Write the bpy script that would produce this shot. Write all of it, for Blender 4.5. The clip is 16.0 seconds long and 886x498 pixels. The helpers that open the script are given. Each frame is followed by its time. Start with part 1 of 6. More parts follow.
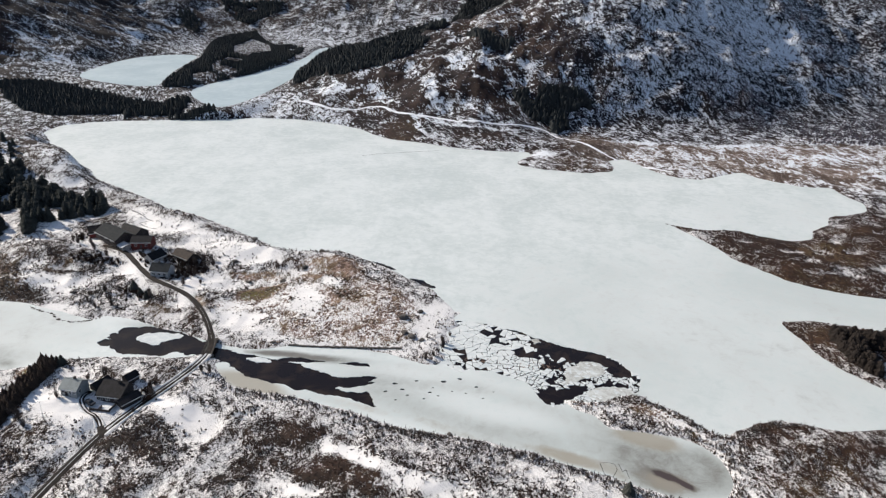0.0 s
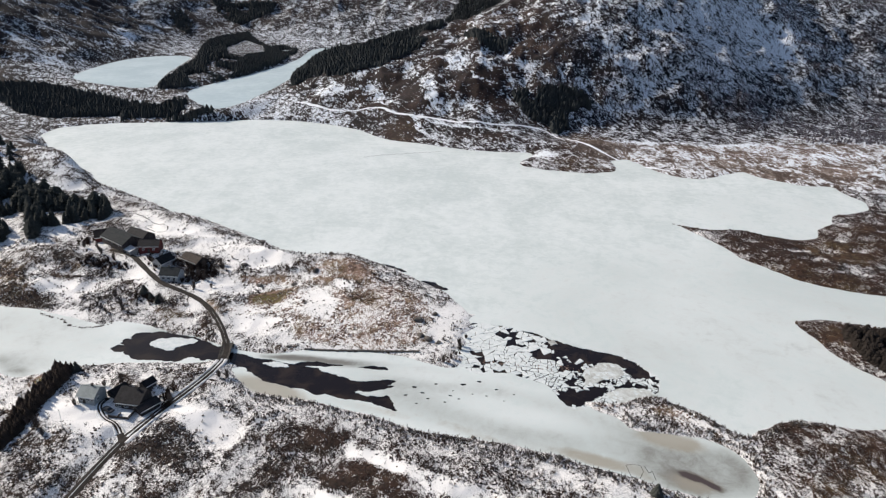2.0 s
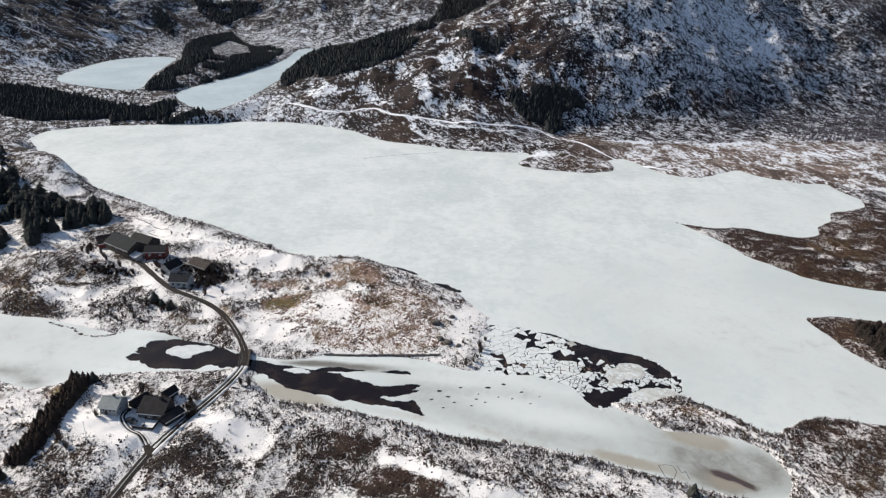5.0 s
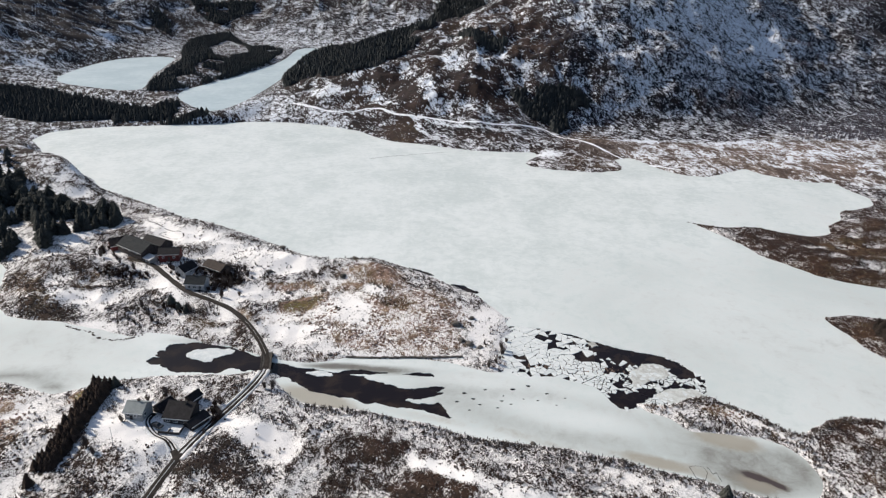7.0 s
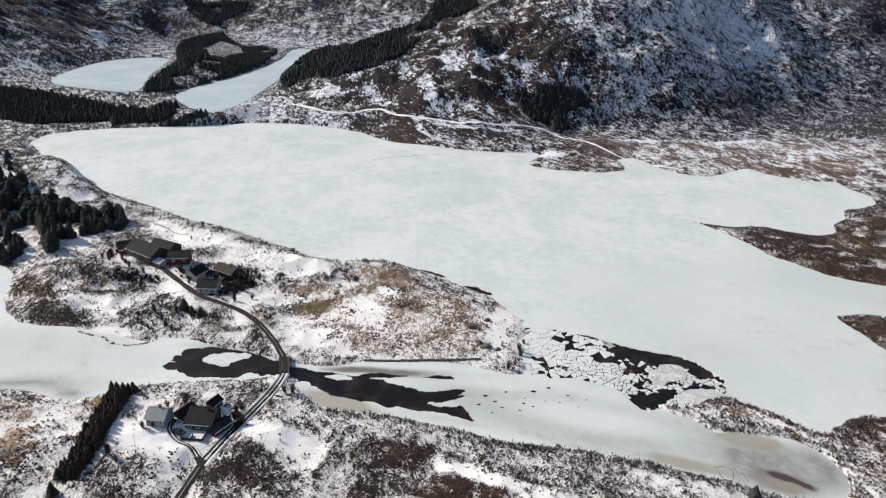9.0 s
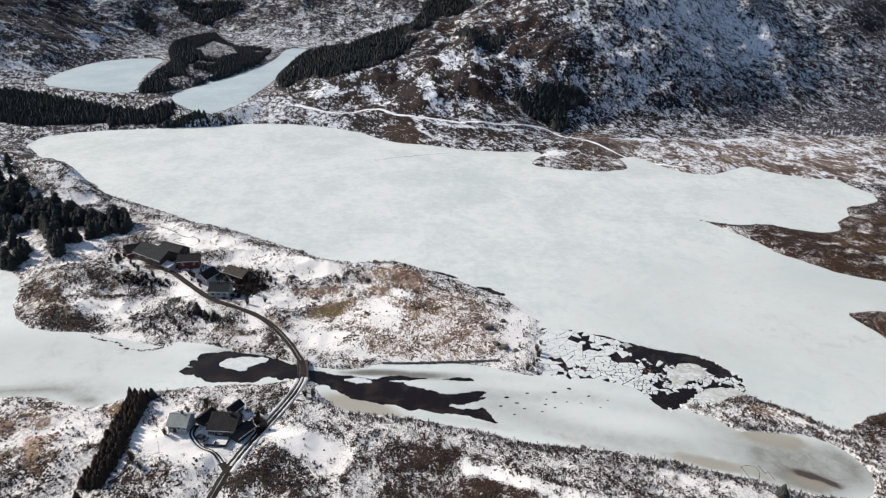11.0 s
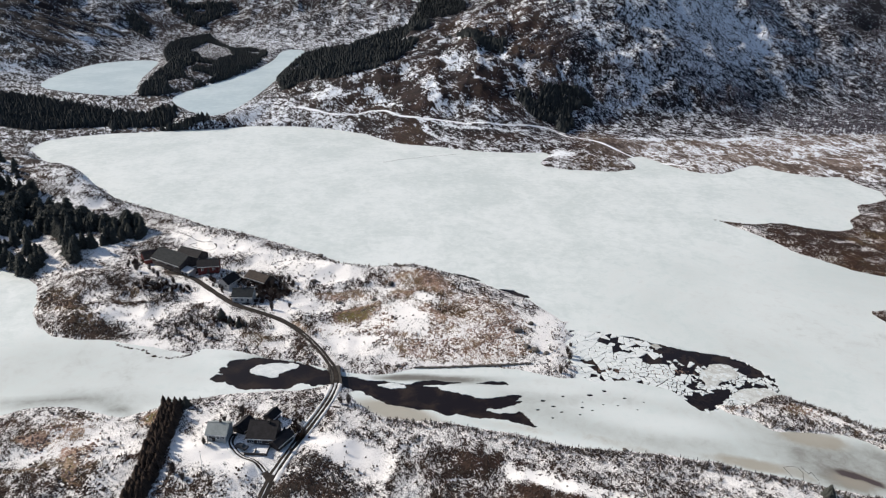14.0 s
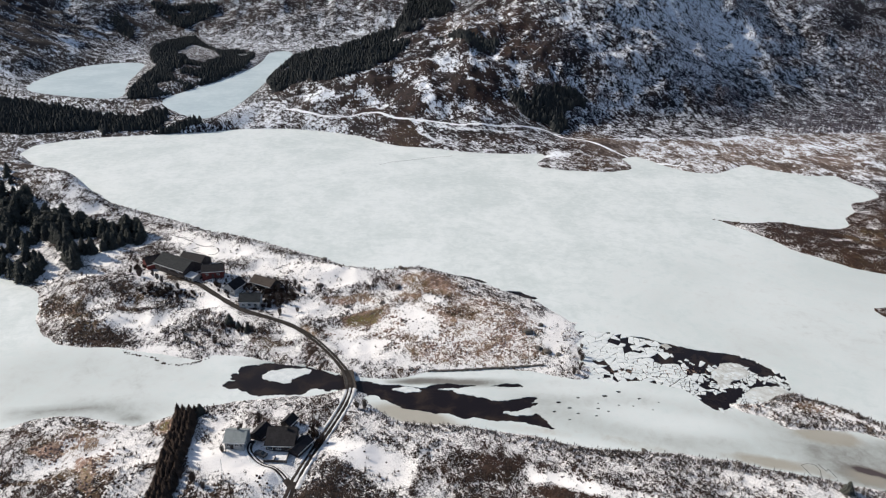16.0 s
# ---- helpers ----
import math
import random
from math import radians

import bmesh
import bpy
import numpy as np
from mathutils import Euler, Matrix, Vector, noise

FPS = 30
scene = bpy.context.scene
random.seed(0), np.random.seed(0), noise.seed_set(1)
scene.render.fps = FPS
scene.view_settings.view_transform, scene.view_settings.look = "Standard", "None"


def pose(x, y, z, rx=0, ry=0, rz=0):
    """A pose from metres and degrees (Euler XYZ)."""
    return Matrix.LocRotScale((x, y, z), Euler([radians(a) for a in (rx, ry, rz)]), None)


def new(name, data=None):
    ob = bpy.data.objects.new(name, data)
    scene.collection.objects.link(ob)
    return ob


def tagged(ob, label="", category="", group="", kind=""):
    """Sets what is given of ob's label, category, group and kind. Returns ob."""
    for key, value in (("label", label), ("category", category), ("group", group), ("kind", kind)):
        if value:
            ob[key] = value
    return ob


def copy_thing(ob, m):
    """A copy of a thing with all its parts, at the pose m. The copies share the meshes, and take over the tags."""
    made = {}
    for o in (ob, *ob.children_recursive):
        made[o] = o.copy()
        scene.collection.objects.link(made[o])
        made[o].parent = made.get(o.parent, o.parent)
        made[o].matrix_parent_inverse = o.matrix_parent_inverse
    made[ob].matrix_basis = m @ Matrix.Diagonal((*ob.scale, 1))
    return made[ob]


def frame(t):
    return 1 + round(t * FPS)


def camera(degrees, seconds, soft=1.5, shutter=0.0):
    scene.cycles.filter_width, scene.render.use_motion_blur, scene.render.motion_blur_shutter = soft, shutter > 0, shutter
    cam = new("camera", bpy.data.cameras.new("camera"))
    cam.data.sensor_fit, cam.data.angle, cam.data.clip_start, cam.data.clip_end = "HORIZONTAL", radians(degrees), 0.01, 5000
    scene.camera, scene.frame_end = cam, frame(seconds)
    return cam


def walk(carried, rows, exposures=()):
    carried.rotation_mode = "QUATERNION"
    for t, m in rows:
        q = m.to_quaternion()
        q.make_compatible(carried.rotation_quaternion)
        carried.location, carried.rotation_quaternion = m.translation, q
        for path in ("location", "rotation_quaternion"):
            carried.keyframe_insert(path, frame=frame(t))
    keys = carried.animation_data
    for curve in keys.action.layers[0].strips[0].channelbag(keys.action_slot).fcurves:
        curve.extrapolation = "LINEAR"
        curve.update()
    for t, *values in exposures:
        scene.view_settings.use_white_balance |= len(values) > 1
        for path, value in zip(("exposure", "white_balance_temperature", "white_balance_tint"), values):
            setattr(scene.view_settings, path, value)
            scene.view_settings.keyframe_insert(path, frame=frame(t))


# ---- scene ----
cam = camera(66.2, 16.0, soft=1.2)
METRES, EYE, TILT, LEAN, TURN = 88.0, 143.1, -22.99, -1.51, 0.0
ROWS = [
    (0.0, 0.0, 0.0, 0.0, 0.0, 0.0, -0.0),
    (0.5, -0.0309, 0.0033, 0.0025, -0.24, -0.01, 0.11),
    (1.0, -0.062, 0.0065, 0.005, -0.47, -0.01, 0.22),
    (1.5, -0.0932, 0.0098, 0.0077, -0.68, -0.01, 0.31),
    (2.0, -0.1237, 0.0131, 0.0104, -0.92, -0.0, 0.42),
    (2.5, -0.1541, 0.0167, 0.013, -1.19, 0.0, 0.55),
    (3.0, -0.1847, 0.0203, 0.0158, -1.57, -0.0, 0.71),
    (3.5, -0.2149, 0.0236, 0.0186, -1.98, -0.0, 0.86),
    (6.0, -0.3686, 0.0439, 0.0338, -2.95, -0.11, 1.26),
    (6.5, -0.3996, 0.0495, 0.0369, -3.08, -0.12, 1.34),
    (7.0, -0.4301, 0.055, 0.0404, -3.23, -0.16, 1.41),
    (7.5, -0.461, 0.0602, 0.0439, -3.45, -0.17, 1.5),
    (8.0, -0.4916, 0.065, 0.0475, -3.65, -0.19, 1.59),
    (8.5, -0.5225, 0.0699, 0.0508, -3.85, -0.19, 1.67),
    (9.0, -0.5536, 0.0746, 0.0539, -4.1, -0.2, 1.78),
    (11.5, -0.7079, 0.1029, 0.0735, -5.17, -0.35, 2.38),
    (12.0, -0.7388, 0.1092, 0.0771, -5.28, -0.36, 2.45),
    (12.5, -0.7691, 0.1153, 0.0811, -5.39, -0.37, 2.52),
    (13.0, -0.7993, 0.1209, 0.0848, -5.55, -0.36, 2.61),
    (13.5, -0.8294, 0.127, 0.0884, -5.74, -0.37, 2.72),
    (14.0, -0.8597, 0.1326, 0.0924, -5.99, -0.37, 2.84),
    (14.5, -0.89, 0.1384, 0.0964, -6.3, -0.36, 2.97),
    (15.0, -0.9204, 0.1439, 0.1001, -6.69, -0.37, 3.13),
    (15.5, -0.9511, 0.1494, 0.1039, -7.04, -0.38, 3.27),
    (16.0, -0.9814, 0.1547, 0.1076, -7.38, -0.38, 3.43),
]
walk(cam, [(t, pose(0, 0, EYE, TILT, LEAN, TURN) @ pose(METRES * x, METRES * y, METRES * z, 90 + pitch, roll, yaw)) for t, x, y, z, yaw, pitch, roll in ROWS])

# ---------------------------------------------------------------- light
SUN_ELEV, SUN_AZ = 32.0, 152.0      # azimuth counted from +x towards +y
world = bpy.data.worlds.new("winter_sky")
scene.world = world
world.use_nodes = True
wn = world.node_tree.nodes
sky = wn.new("ShaderNodeTexSky")
sky.sky_type = "NISHITA"
sky.sun_disc = False
sky.dust_density = 1.2
sky.sun_elevation = radians(SUN_ELEV)
sky.sun_rotation = radians(90.0 - SUN_AZ)
wn["Background"].inputs["Strength"].default_value = 0.108
world.node_tree.links.new(sky.outputs[0], wn["Background"].inputs["Color"])
sun_lamp = bpy.data.lights.new("sun", "SUN")
sun_lamp.energy, sun_lamp.angle, sun_lamp.color = 4.75, radians(0.6), (1.0, 0.925, 0.82)
sun = new("sun", sun_lamp)
toward = Vector((math.cos(radians(SUN_ELEV)) * math.cos(radians(SUN_AZ)),
                 math.cos(radians(SUN_ELEV)) * math.sin(radians(SUN_AZ)), math.sin(radians(SUN_ELEV))))
sun.matrix_world = Matrix.Translation((-300, 300, 400)) @ toward.to_track_quat("Z", "Y").to_matrix().to_4x4()
scene.view_settings.exposure = 0.0


# ---------------------------------------------------------------- materials
def material(name, rough=0.9):
    m = bpy.data.materials.new(name)
    m.use_nodes = True
    nodes, links = m.node_tree.nodes, m.node_tree.links
    b = nodes["Principled BSDF"]
    b.inputs["Roughness"].default_value = rough
    b.inputs["Specular IOR Level"].default_value = 0.25
    return m, nodes, links, b


def coords(nodes):
    return nodes.new("ShaderNodeTexCoord").outputs["Object"]


def noise_node(nodes, links, vec, scale, detail=6.0, rough=0.6, dist=0.0):
    n = nodes.new("ShaderNodeTexNoise")
    n.inputs["Scale"].default_value, n.inputs["Detail"].default_value = scale, detail
    n.inputs["Roughness"].default_value, n.inputs["Distortion"].default_value = rough, dist
    if vec is not None:
        links.new(vec, n.inputs["Vector"])
    return n.outputs["Fac"]


def calc(nodes, links, op, a, b=None):
    n = nodes.new("ShaderNodeMath")
    n.operation = op
    for k, v in enumerate((a, b)):
        if v is None:
            continue
        if isinstance(v, (int, float)):
            n.inputs[k].default_value = v
        else:
            links.new(v, n.inputs[k])
    return n.outputs[0]


def ranged(nodes, links, v, lo, hi, a=0.0, b=1.0):
    n = nodes.new("ShaderNodeMapRange")
    n.interpolation_type = "SMOOTHSTEP"
    for k, q in zip(("From Min", "From Max", "To Min", "To Max"), (lo, hi, a, b)):
        n.inputs[k].default_value = q
    links.new(v, n.inputs["Value"])
    return n.outputs["Result"]


def ramp(nodes, links, v, stops):
    n = nodes.new("ShaderNodeValToRGB")
    e = n.color_ramp.elements
    while len(e) < len(stops):
        e.new(0.5)
    for el, (p, c) in zip(e, stops):
        el.position, el.color = p, (*c, 1)
    links.new(v, n.inputs["Fac"])
    return n.outputs["Color"]


def mixed(nodes, links, f, a, b, kind="MIX"):
    n = nodes.new("ShaderNodeMix")
    n.data_type, n.blend_type = "RGBA", kind
    for k, v in ((0, f), (6, a), (7, b)):
        if isinstance(v, (int, float)):
            n.inputs[k].default_value = v
        elif isinstance(v, tuple):
            n.inputs[k].default_value = (*v, 1)
        else:
            links.new(v, n.inputs[k])
    return n.outputs[2]


def bump(nodes, links, b, height, strength, distance):
    n = nodes.new("ShaderNodeBump")
    n.inputs["Strength"].default_value, n.inputs["Distance"].default_value = strength, distance
    links.new(height, n.inputs["Height"])
    links.new(n.outputs[0], b.inputs["Normal"])


def attribute(nodes, name):
    n = nodes.new("ShaderNodeAttribute")
    n.attribute_name = name
    return n.outputs["Fac"]


def varied(name, dark, light, scale, rough=0.85, relief=0.3, depth=0.03, metal=0.0, spread=0.12):
    """A surface whose colour wanders between two tones at two scales, and a little from piece to piece."""
    m, nodes, links, b = material(name, rough)
    v = coords(nodes)
    f = calc(nodes, links, "ADD", calc(nodes, links, "MULTIPLY", noise_node(nodes, links, v, scale, 6, 0.65), 0.6),
             calc(nodes, links, "MULTIPLY", noise_node(nodes, links, v, scale * 7, 4, 0.6), 0.4))
    info = nodes.new("ShaderNodeObjectInfo")
    f = calc(nodes, links, "ADD", f, calc(nodes, links, "MULTIPLY", calc(nodes, links, "SUBTRACT", info.outputs["Random"], 0.5), spread))
    links.new(mixed(nodes, links, ranged(nodes, links, f, 0.35, 0.65), dark, light), b.inputs["Base Color"])
    b.inputs["Metallic"].default_value = metal
    if relief:
        bump(nodes, links, b, f, relief, depth)
    return m


def ground_material():
    m, nodes, links, b = material("snowy_heath", 0.85)
    v = coords(nodes)
    cover, soil, birch, grain_haze = (attribute(nodes, n) for n in ("cover", "soil", "birch", "grain_haze"))
    times = lambda p, q: calc(nodes, links, "MULTIPLY", p, q)
    plus = lambda p, q: calc(nodes, links, "ADD", p, q)
    stretch = nodes.new("ShaderNodeMapping")
    stretch.inputs["Rotation"].default_value = (0, 0, radians(18))
    stretch.inputs["Scale"].default_value = (1.1, 0.62, 0.9)
    links.new(v, stretch.inputs["Vector"])
    coarse = noise_node(nodes, links, v, 0.08, 5, 0.6, 0.4)
    middle = noise_node(nodes, links, stretch.outputs[0], 0.42, 8, 0.72, 0.35)
    fine = noise_node(nodes, links, stretch.outputs[0], 2.2, 5, 0.8, 0.3)
    fall = nodes.new("ShaderNodeMapping")
    fall.vector_type = "TEXTURE"
    fall.inputs["Rotation"].default_value = (0, 0, radians(28))
    fall.inputs["Scale"].default_value = (1.15, 2.3, 1.7)
    links.new(v, fall.inputs["Vector"])
    drift = noise_node(nodes, links, fall.outputs[0], 0.3, 8, 0.72, 0.4)
    specks = noise_node(nodes, links, fall.outputs[0], 0.85, 5, 0.72, 0.3)
    moor = noise_node(nodes, links, stretch.outputs[0], 0.06, 9, 0.7, 0.5)
    tussock = noise_node(nodes, links, stretch.outputs[0], 0.4, 7, 0.75, 0.3)
    near = plus(times(coarse, 0.15), plus(times(middle, 0.38), times(fine, 0.52)))
    far = plus(times(coarse, 0.18), plus(times(drift, 0.4), times(specks, 0.45)))
    far = calc(nodes, links, "SUBTRACT", far, 0.015)
    mix = nodes.new("ShaderNodeMix")
    links.new(grain_haze, mix.inputs[0])
    links.new(calc(nodes, links, "SUBTRACT", near, 0.02), mix.inputs[2])
    links.new(far, mix.inputs[3])
    open_moor = nodes.new("ShaderNodeMix")
    links.new(attribute(nodes, "moor"), open_moor.inputs[0])
    links.new(mix.outputs[0], open_moor.inputs[2])
    links.new(plus(times(moor, 0.45), times(tussock, 0.55)), open_moor.inputs[3])
    level = plus(open_moor.outputs[0], times(calc(nodes, links, "SUBTRACT", cover, 0.45), 0.21))
    snow = ranged(nodes, links, level, 0.491, 0.503)
    mottle = noise_node(nodes, links, v, 1.1, 8, 0.78)
    broad = noise_node(nodes, links, v, 0.06, 7, 0.65)
    tone = plus(soil, plus(times(calc(nodes, links, "SUBTRACT", broad, 0.5), 0.5), times(calc(nodes, links, "SUBTRACT", middle, 0.5), 0.7)))
    earth = ramp(nodes, links, tone, [(0.0, (0.022, 0.016, 0.015)), (0.28, (0.06, 0.031, 0.019)), (0.5, (0.14, 0.092, 0.047)),
                                      (0.68, (0.36, 0.255, 0.2)), (0.8, (0.42, 0.3, 0.235)), (0.9, (0.2, 0.16, 0.06)), (1.0, (0.17, 0.145, 0.05))])
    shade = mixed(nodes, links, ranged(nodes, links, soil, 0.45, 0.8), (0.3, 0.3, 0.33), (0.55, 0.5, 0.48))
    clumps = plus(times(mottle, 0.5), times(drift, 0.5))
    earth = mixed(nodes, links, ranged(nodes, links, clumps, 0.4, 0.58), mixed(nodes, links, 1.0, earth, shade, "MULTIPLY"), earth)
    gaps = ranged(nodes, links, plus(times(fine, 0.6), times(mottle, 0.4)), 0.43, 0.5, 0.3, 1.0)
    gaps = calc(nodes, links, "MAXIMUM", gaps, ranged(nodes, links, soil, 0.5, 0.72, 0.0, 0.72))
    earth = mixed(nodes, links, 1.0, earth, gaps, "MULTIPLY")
    hue = mixed(nodes, links, ranged(nodes, links, noise_node(nodes, links, v, 0.13, 5, 0.6), 0.4, 0.6), (1.06, 0.97, 0.95), (1.0, 1.04, 0.87))
    earth = mixed(nodes, links, 0.8, earth, hue, "MULTIPLY")
    # blue-violet haze of the far slopes put into the earth colour
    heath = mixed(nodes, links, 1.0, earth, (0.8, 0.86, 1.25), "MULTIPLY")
    earth = mixed(nodes, links, times(grain_haze, ranged(nodes, links, soil, 0.1, 0.75, 1.0, 0.3)), earth, heath)
    flecks = noise_node(nodes, links, fall.outputs[0], 1.5, 5, 0.75)
    fleck_tone = mixed(nodes, links, ranged(nodes, links, flecks, 0.43, 0.57), (0.55, 0.55, 0.58), (1.3, 1.26, 1.2))
    earth = mixed(nodes, links, grain_haze, earth, mixed(nodes, links, 1.0, earth, fleck_tone, "MULTIPLY"))
    pale = mixed(nodes, links, ranged(nodes, links, plus(times(moor, 0.55), times(tussock, 0.45)), 0.43, 0.57), (0.075, 0.052, 0.042), (0.42, 0.345, 0.3))
    earth = mixed(nodes, links, times(attribute(nodes, "moor"), 0.75), earth, pale)
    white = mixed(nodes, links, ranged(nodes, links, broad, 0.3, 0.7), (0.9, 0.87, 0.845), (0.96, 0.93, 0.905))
    # far snow takes a cool haze tint in its colour
    white = mixed(nodes, links, grain_haze, white, (0.83, 0.87, 0.93))
    twig = ranged(nodes, links, noise_node(nodes, links, v, 2.4, 6, 0.8), 0.495, 0.535)
    scrub = mixed(nodes, links, times(twig, times(birch, 0.8)), white, (0.1, 0.09, 0.1))
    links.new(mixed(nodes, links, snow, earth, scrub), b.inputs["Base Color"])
    bump(nodes, links, b, plus(times(mottle, 0.5), times(snow, 0.4)), 0.6, 0.5)
    return m


def ice_material():
    m, nodes, links, b = material("lake_ice", 0.62)
    v = coords(nodes)
    wet, tan = attribute(nodes, "wet"), attribute(nodes, "tan")
    times = lambda p, q: calc(nodes, links, "MULTIPLY", p, q)
    plus = lambda p, q: calc(nodes, links, "ADD", p, q)
    drift = nodes.new("ShaderNodeMapping")
    drift.inputs["Rotation"].default_value = (0, 0, radians(20))
    drift.inputs["Scale"].default_value = (0.9, 0.7, 1.0)
    links.new(v, drift.inputs["Vector"])
    broad = noise_node(nodes, links, v, 0.012, 5, 0.6, 0.6)
    veil = noise_node(nodes, links, drift.outputs[0], 0.045, 8, 0.68, 0.6)
    fine = noise_node(nodes, links, v, 0.2, 8, 0.72, 0.6)
    f = plus(times(broad, 0.3), plus(times(veil, 0.35), times(fine, 0.35)))
    white = mixed(nodes, links, ranged(nodes, links, f, 0.38, 0.6), (0.585, 0.636, 0.62), (0.76, 0.793, 0.779))
    n2 = times(calc(nodes, links, "SUBTRACT", plus(times(veil, 0.55), times(fine, 0.45)), 0.5), 1.7)
    w = ranged(nodes, links, plus(wet, n2), 0.15, 0.95)
    t = ranged(nodes, links, plus(tan, n2), 0.2, 0.95)
    col = mixed(nodes, links, w, white, (0.41, 0.43, 0.405))
    col = mixed(nodes, links, ranged(nodes, links, plus(wet, n2), 0.75, 1.25), col, (0.2, 0.19, 0.165))
    col = mixed(nodes, links, times(t, 0.85), col, (0.35, 0.315, 0.25))
    col = mixed(nodes, links, ranged(nodes, links, plus(wet, n2), 1.2, 1.8), col, (0.075, 0.055, 0.05))
    links.new(col, b.inputs["Base Color"])
    links.new(ranged(nodes, links, w, 0.0, 1.0, 0.52, 0.35), b.inputs["Roughness"])
    b.inputs["Specular IOR Level"].default_value = 0.5
    bump(nodes, links, b, fine, 0.15, 0.2)
    return m


def water_material(name, rough):
    m, nodes, links, b = material(name, rough)
    bed = noise_node(nodes, links, coords(nodes), 0.12, 5, 0.6, 0.5)
    links.new(mixed(nodes, links, ranged(nodes, links, bed, 0.45, 0.68), (0.012, 0.009, 0.01), (0.034, 0.024, 0.019)), b.inputs["Base Color"])
    b.inputs["IOR"].default_value = 1.33
    bump(nodes, links, b, noise_node(nodes, links, coords(nodes), 0.8, 3, 0.5), 0.08, 0.05)
    return m


GROUND, ICE, WATER, FILM = ground_material(), ice_material(), water_material("dark_water", 0.1), water_material("slushy_water", 0.36)
SLUSH = varied("grey_slush_ice", (0.33, 0.32, 0.29), (0.64, 0.66, 0.64), 0.3, 0.6, 0.2, 0.05)
STRAW = varied("straw_tussock", (0.09, 0.06, 0.047), (0.3, 0.205, 0.16), 0.12, 0.95, 0)
# bluer and darker than ICE: haze of the distant lakes put into the colour
HAZY_HILL_ICE = varied("hazy_hill_lake_snow", (0.41, 0.5, 0.54), (0.52, 0.6, 0.63), 0.02, 0.7, 0.1, 0.1)
FLOE = varied("floe_snow", (0.57, 0.61, 0.615), (0.76, 0.78, 0.77), 0.4, 0.75, 0.3, 0.05)
FAR_NEEDLES = varied("distant_spruce_needles", (0.022, 0.025, 0.026), (0.042, 0.046, 0.046), 0.1, 0.95, 0)
NEEDLES = varied("spruce_needles", (0.036, 0.038, 0.034), (0.066, 0.069, 0.061), 0.6, 0.95, 0)
ISLET_LEAF = varied("dark_pine_needles", (0.018, 0.014, 0.012), (0.042, 0.032, 0.026), 0.5, 0.95, 0)
HEDGE_LEAF = varied("hedge_needles", (0.03, 0.021, 0.017), (0.07, 0.047, 0.035), 0.6, 0.95, 0)
BARK = varied("bark", (0.04, 0.03, 0.025), (0.1, 0.08, 0.07), 2.0)
FAR_BIRCH = varied("far_birch_twigs", (0.06, 0.055, 0.068), (0.17, 0.155, 0.18), 0.02, 0.9, 0)
TWIG = varied("bare_twigs", (0.06, 0.046, 0.041), (0.16, 0.132, 0.115), 0.15, 0.9, 0)
HEATH = varied("heather", (0.028, 0.018, 0.014), (0.075, 0.047, 0.036), 0.25, 0.95, 0)
GRAVEL = varied("road_gravel", (0.018, 0.014, 0.012), (0.047, 0.037, 0.031), 0.5, 0.9, 0.4, 0.04)
TRACK_SNOW = varied("track_snow", (0.8, 0.82, 0.86), (0.92, 0.93, 0.95), 0.3, 0.8, 0.2, 0.05)
RUT_SNOW = varied("packed_snow", (0.5, 0.49, 0.48), (0.85, 0.85, 0.85), 0.5, 0.8, 0.4, 0.05)
STONE = varied("lichen_stone", (0.05, 0.044, 0.04), (0.16, 0.145, 0.13), 0.8, 0.95, 0.5, 0.08)
CONCRETE = varied("bridge_concrete", (0.045, 0.04, 0.036), (0.11, 0.1, 0.09), 0.7, 0.9)
WALL_GREY = varied("grey_boards", (0.24, 0.26, 0.265), (0.34, 0.36, 0.365), 0.8, 0.7, 0.2, 0.02)
WALL_DARK = varied("dark_stained_boards", (0.028, 0.024, 0.024), (0.07, 0.06, 0.058), 0.8, 0.8, 0.2, 0.02)
WALL_RED = varied("red_painted_boards", (0.08, 0.02, 0.019), (0.16, 0.038, 0.035), 0.8, 0.8, 0.2, 0.02)
WALL_WHITE = varied("white_boards", (0.32, 0.32, 0.32), (0.5, 0.5, 0.5), 0.8, 0.7, 0.2, 0.02)
ROOF_GREY = varied("grey_roof_sheets", (0.2, 0.225, 0.22), (0.3, 0.325, 0.32), 0.6, 0.65, 0.2, 0.02)
ROOF_DARK = varied("dark_roof_felt", (0.01, 0.0095, 0.011), (0.024, 0.022, 0.025), 0.7, 0.85, 0.3, 0.02)
ROOF_SLATE = varied("slate_roof", (0.014, 0.016, 0.018), (0.032, 0.036, 0.039), 0.9, 0.92, 0.4, 0.03)
ROOF_BROWN = varied("brown_roof", (0.03, 0.023, 0.02), (0.065, 0.05, 0.042), 0.8, 0.85, 0.4, 0.03)
GLASS = varied("window_glass", (0.02, 0.025, 0.03), (0.035, 0.04, 0.05), 1.0, 0.08, 0)
TRIM = varied("white_trim", (0.6, 0.6, 0.6), (0.78, 0.78, 0.77), 1.0, 0.6, 0)
CAR_PAINT = varied("dark_car_paint", (0.03, 0.032, 0.036), (0.05, 0.052, 0.058), 0.5, 0.25, 0)
TYRE = varied("tyre_rubber", (0.015, 0.015, 0.015), (0.03, 0.03, 0.03), 4.0, 0.9, 0)


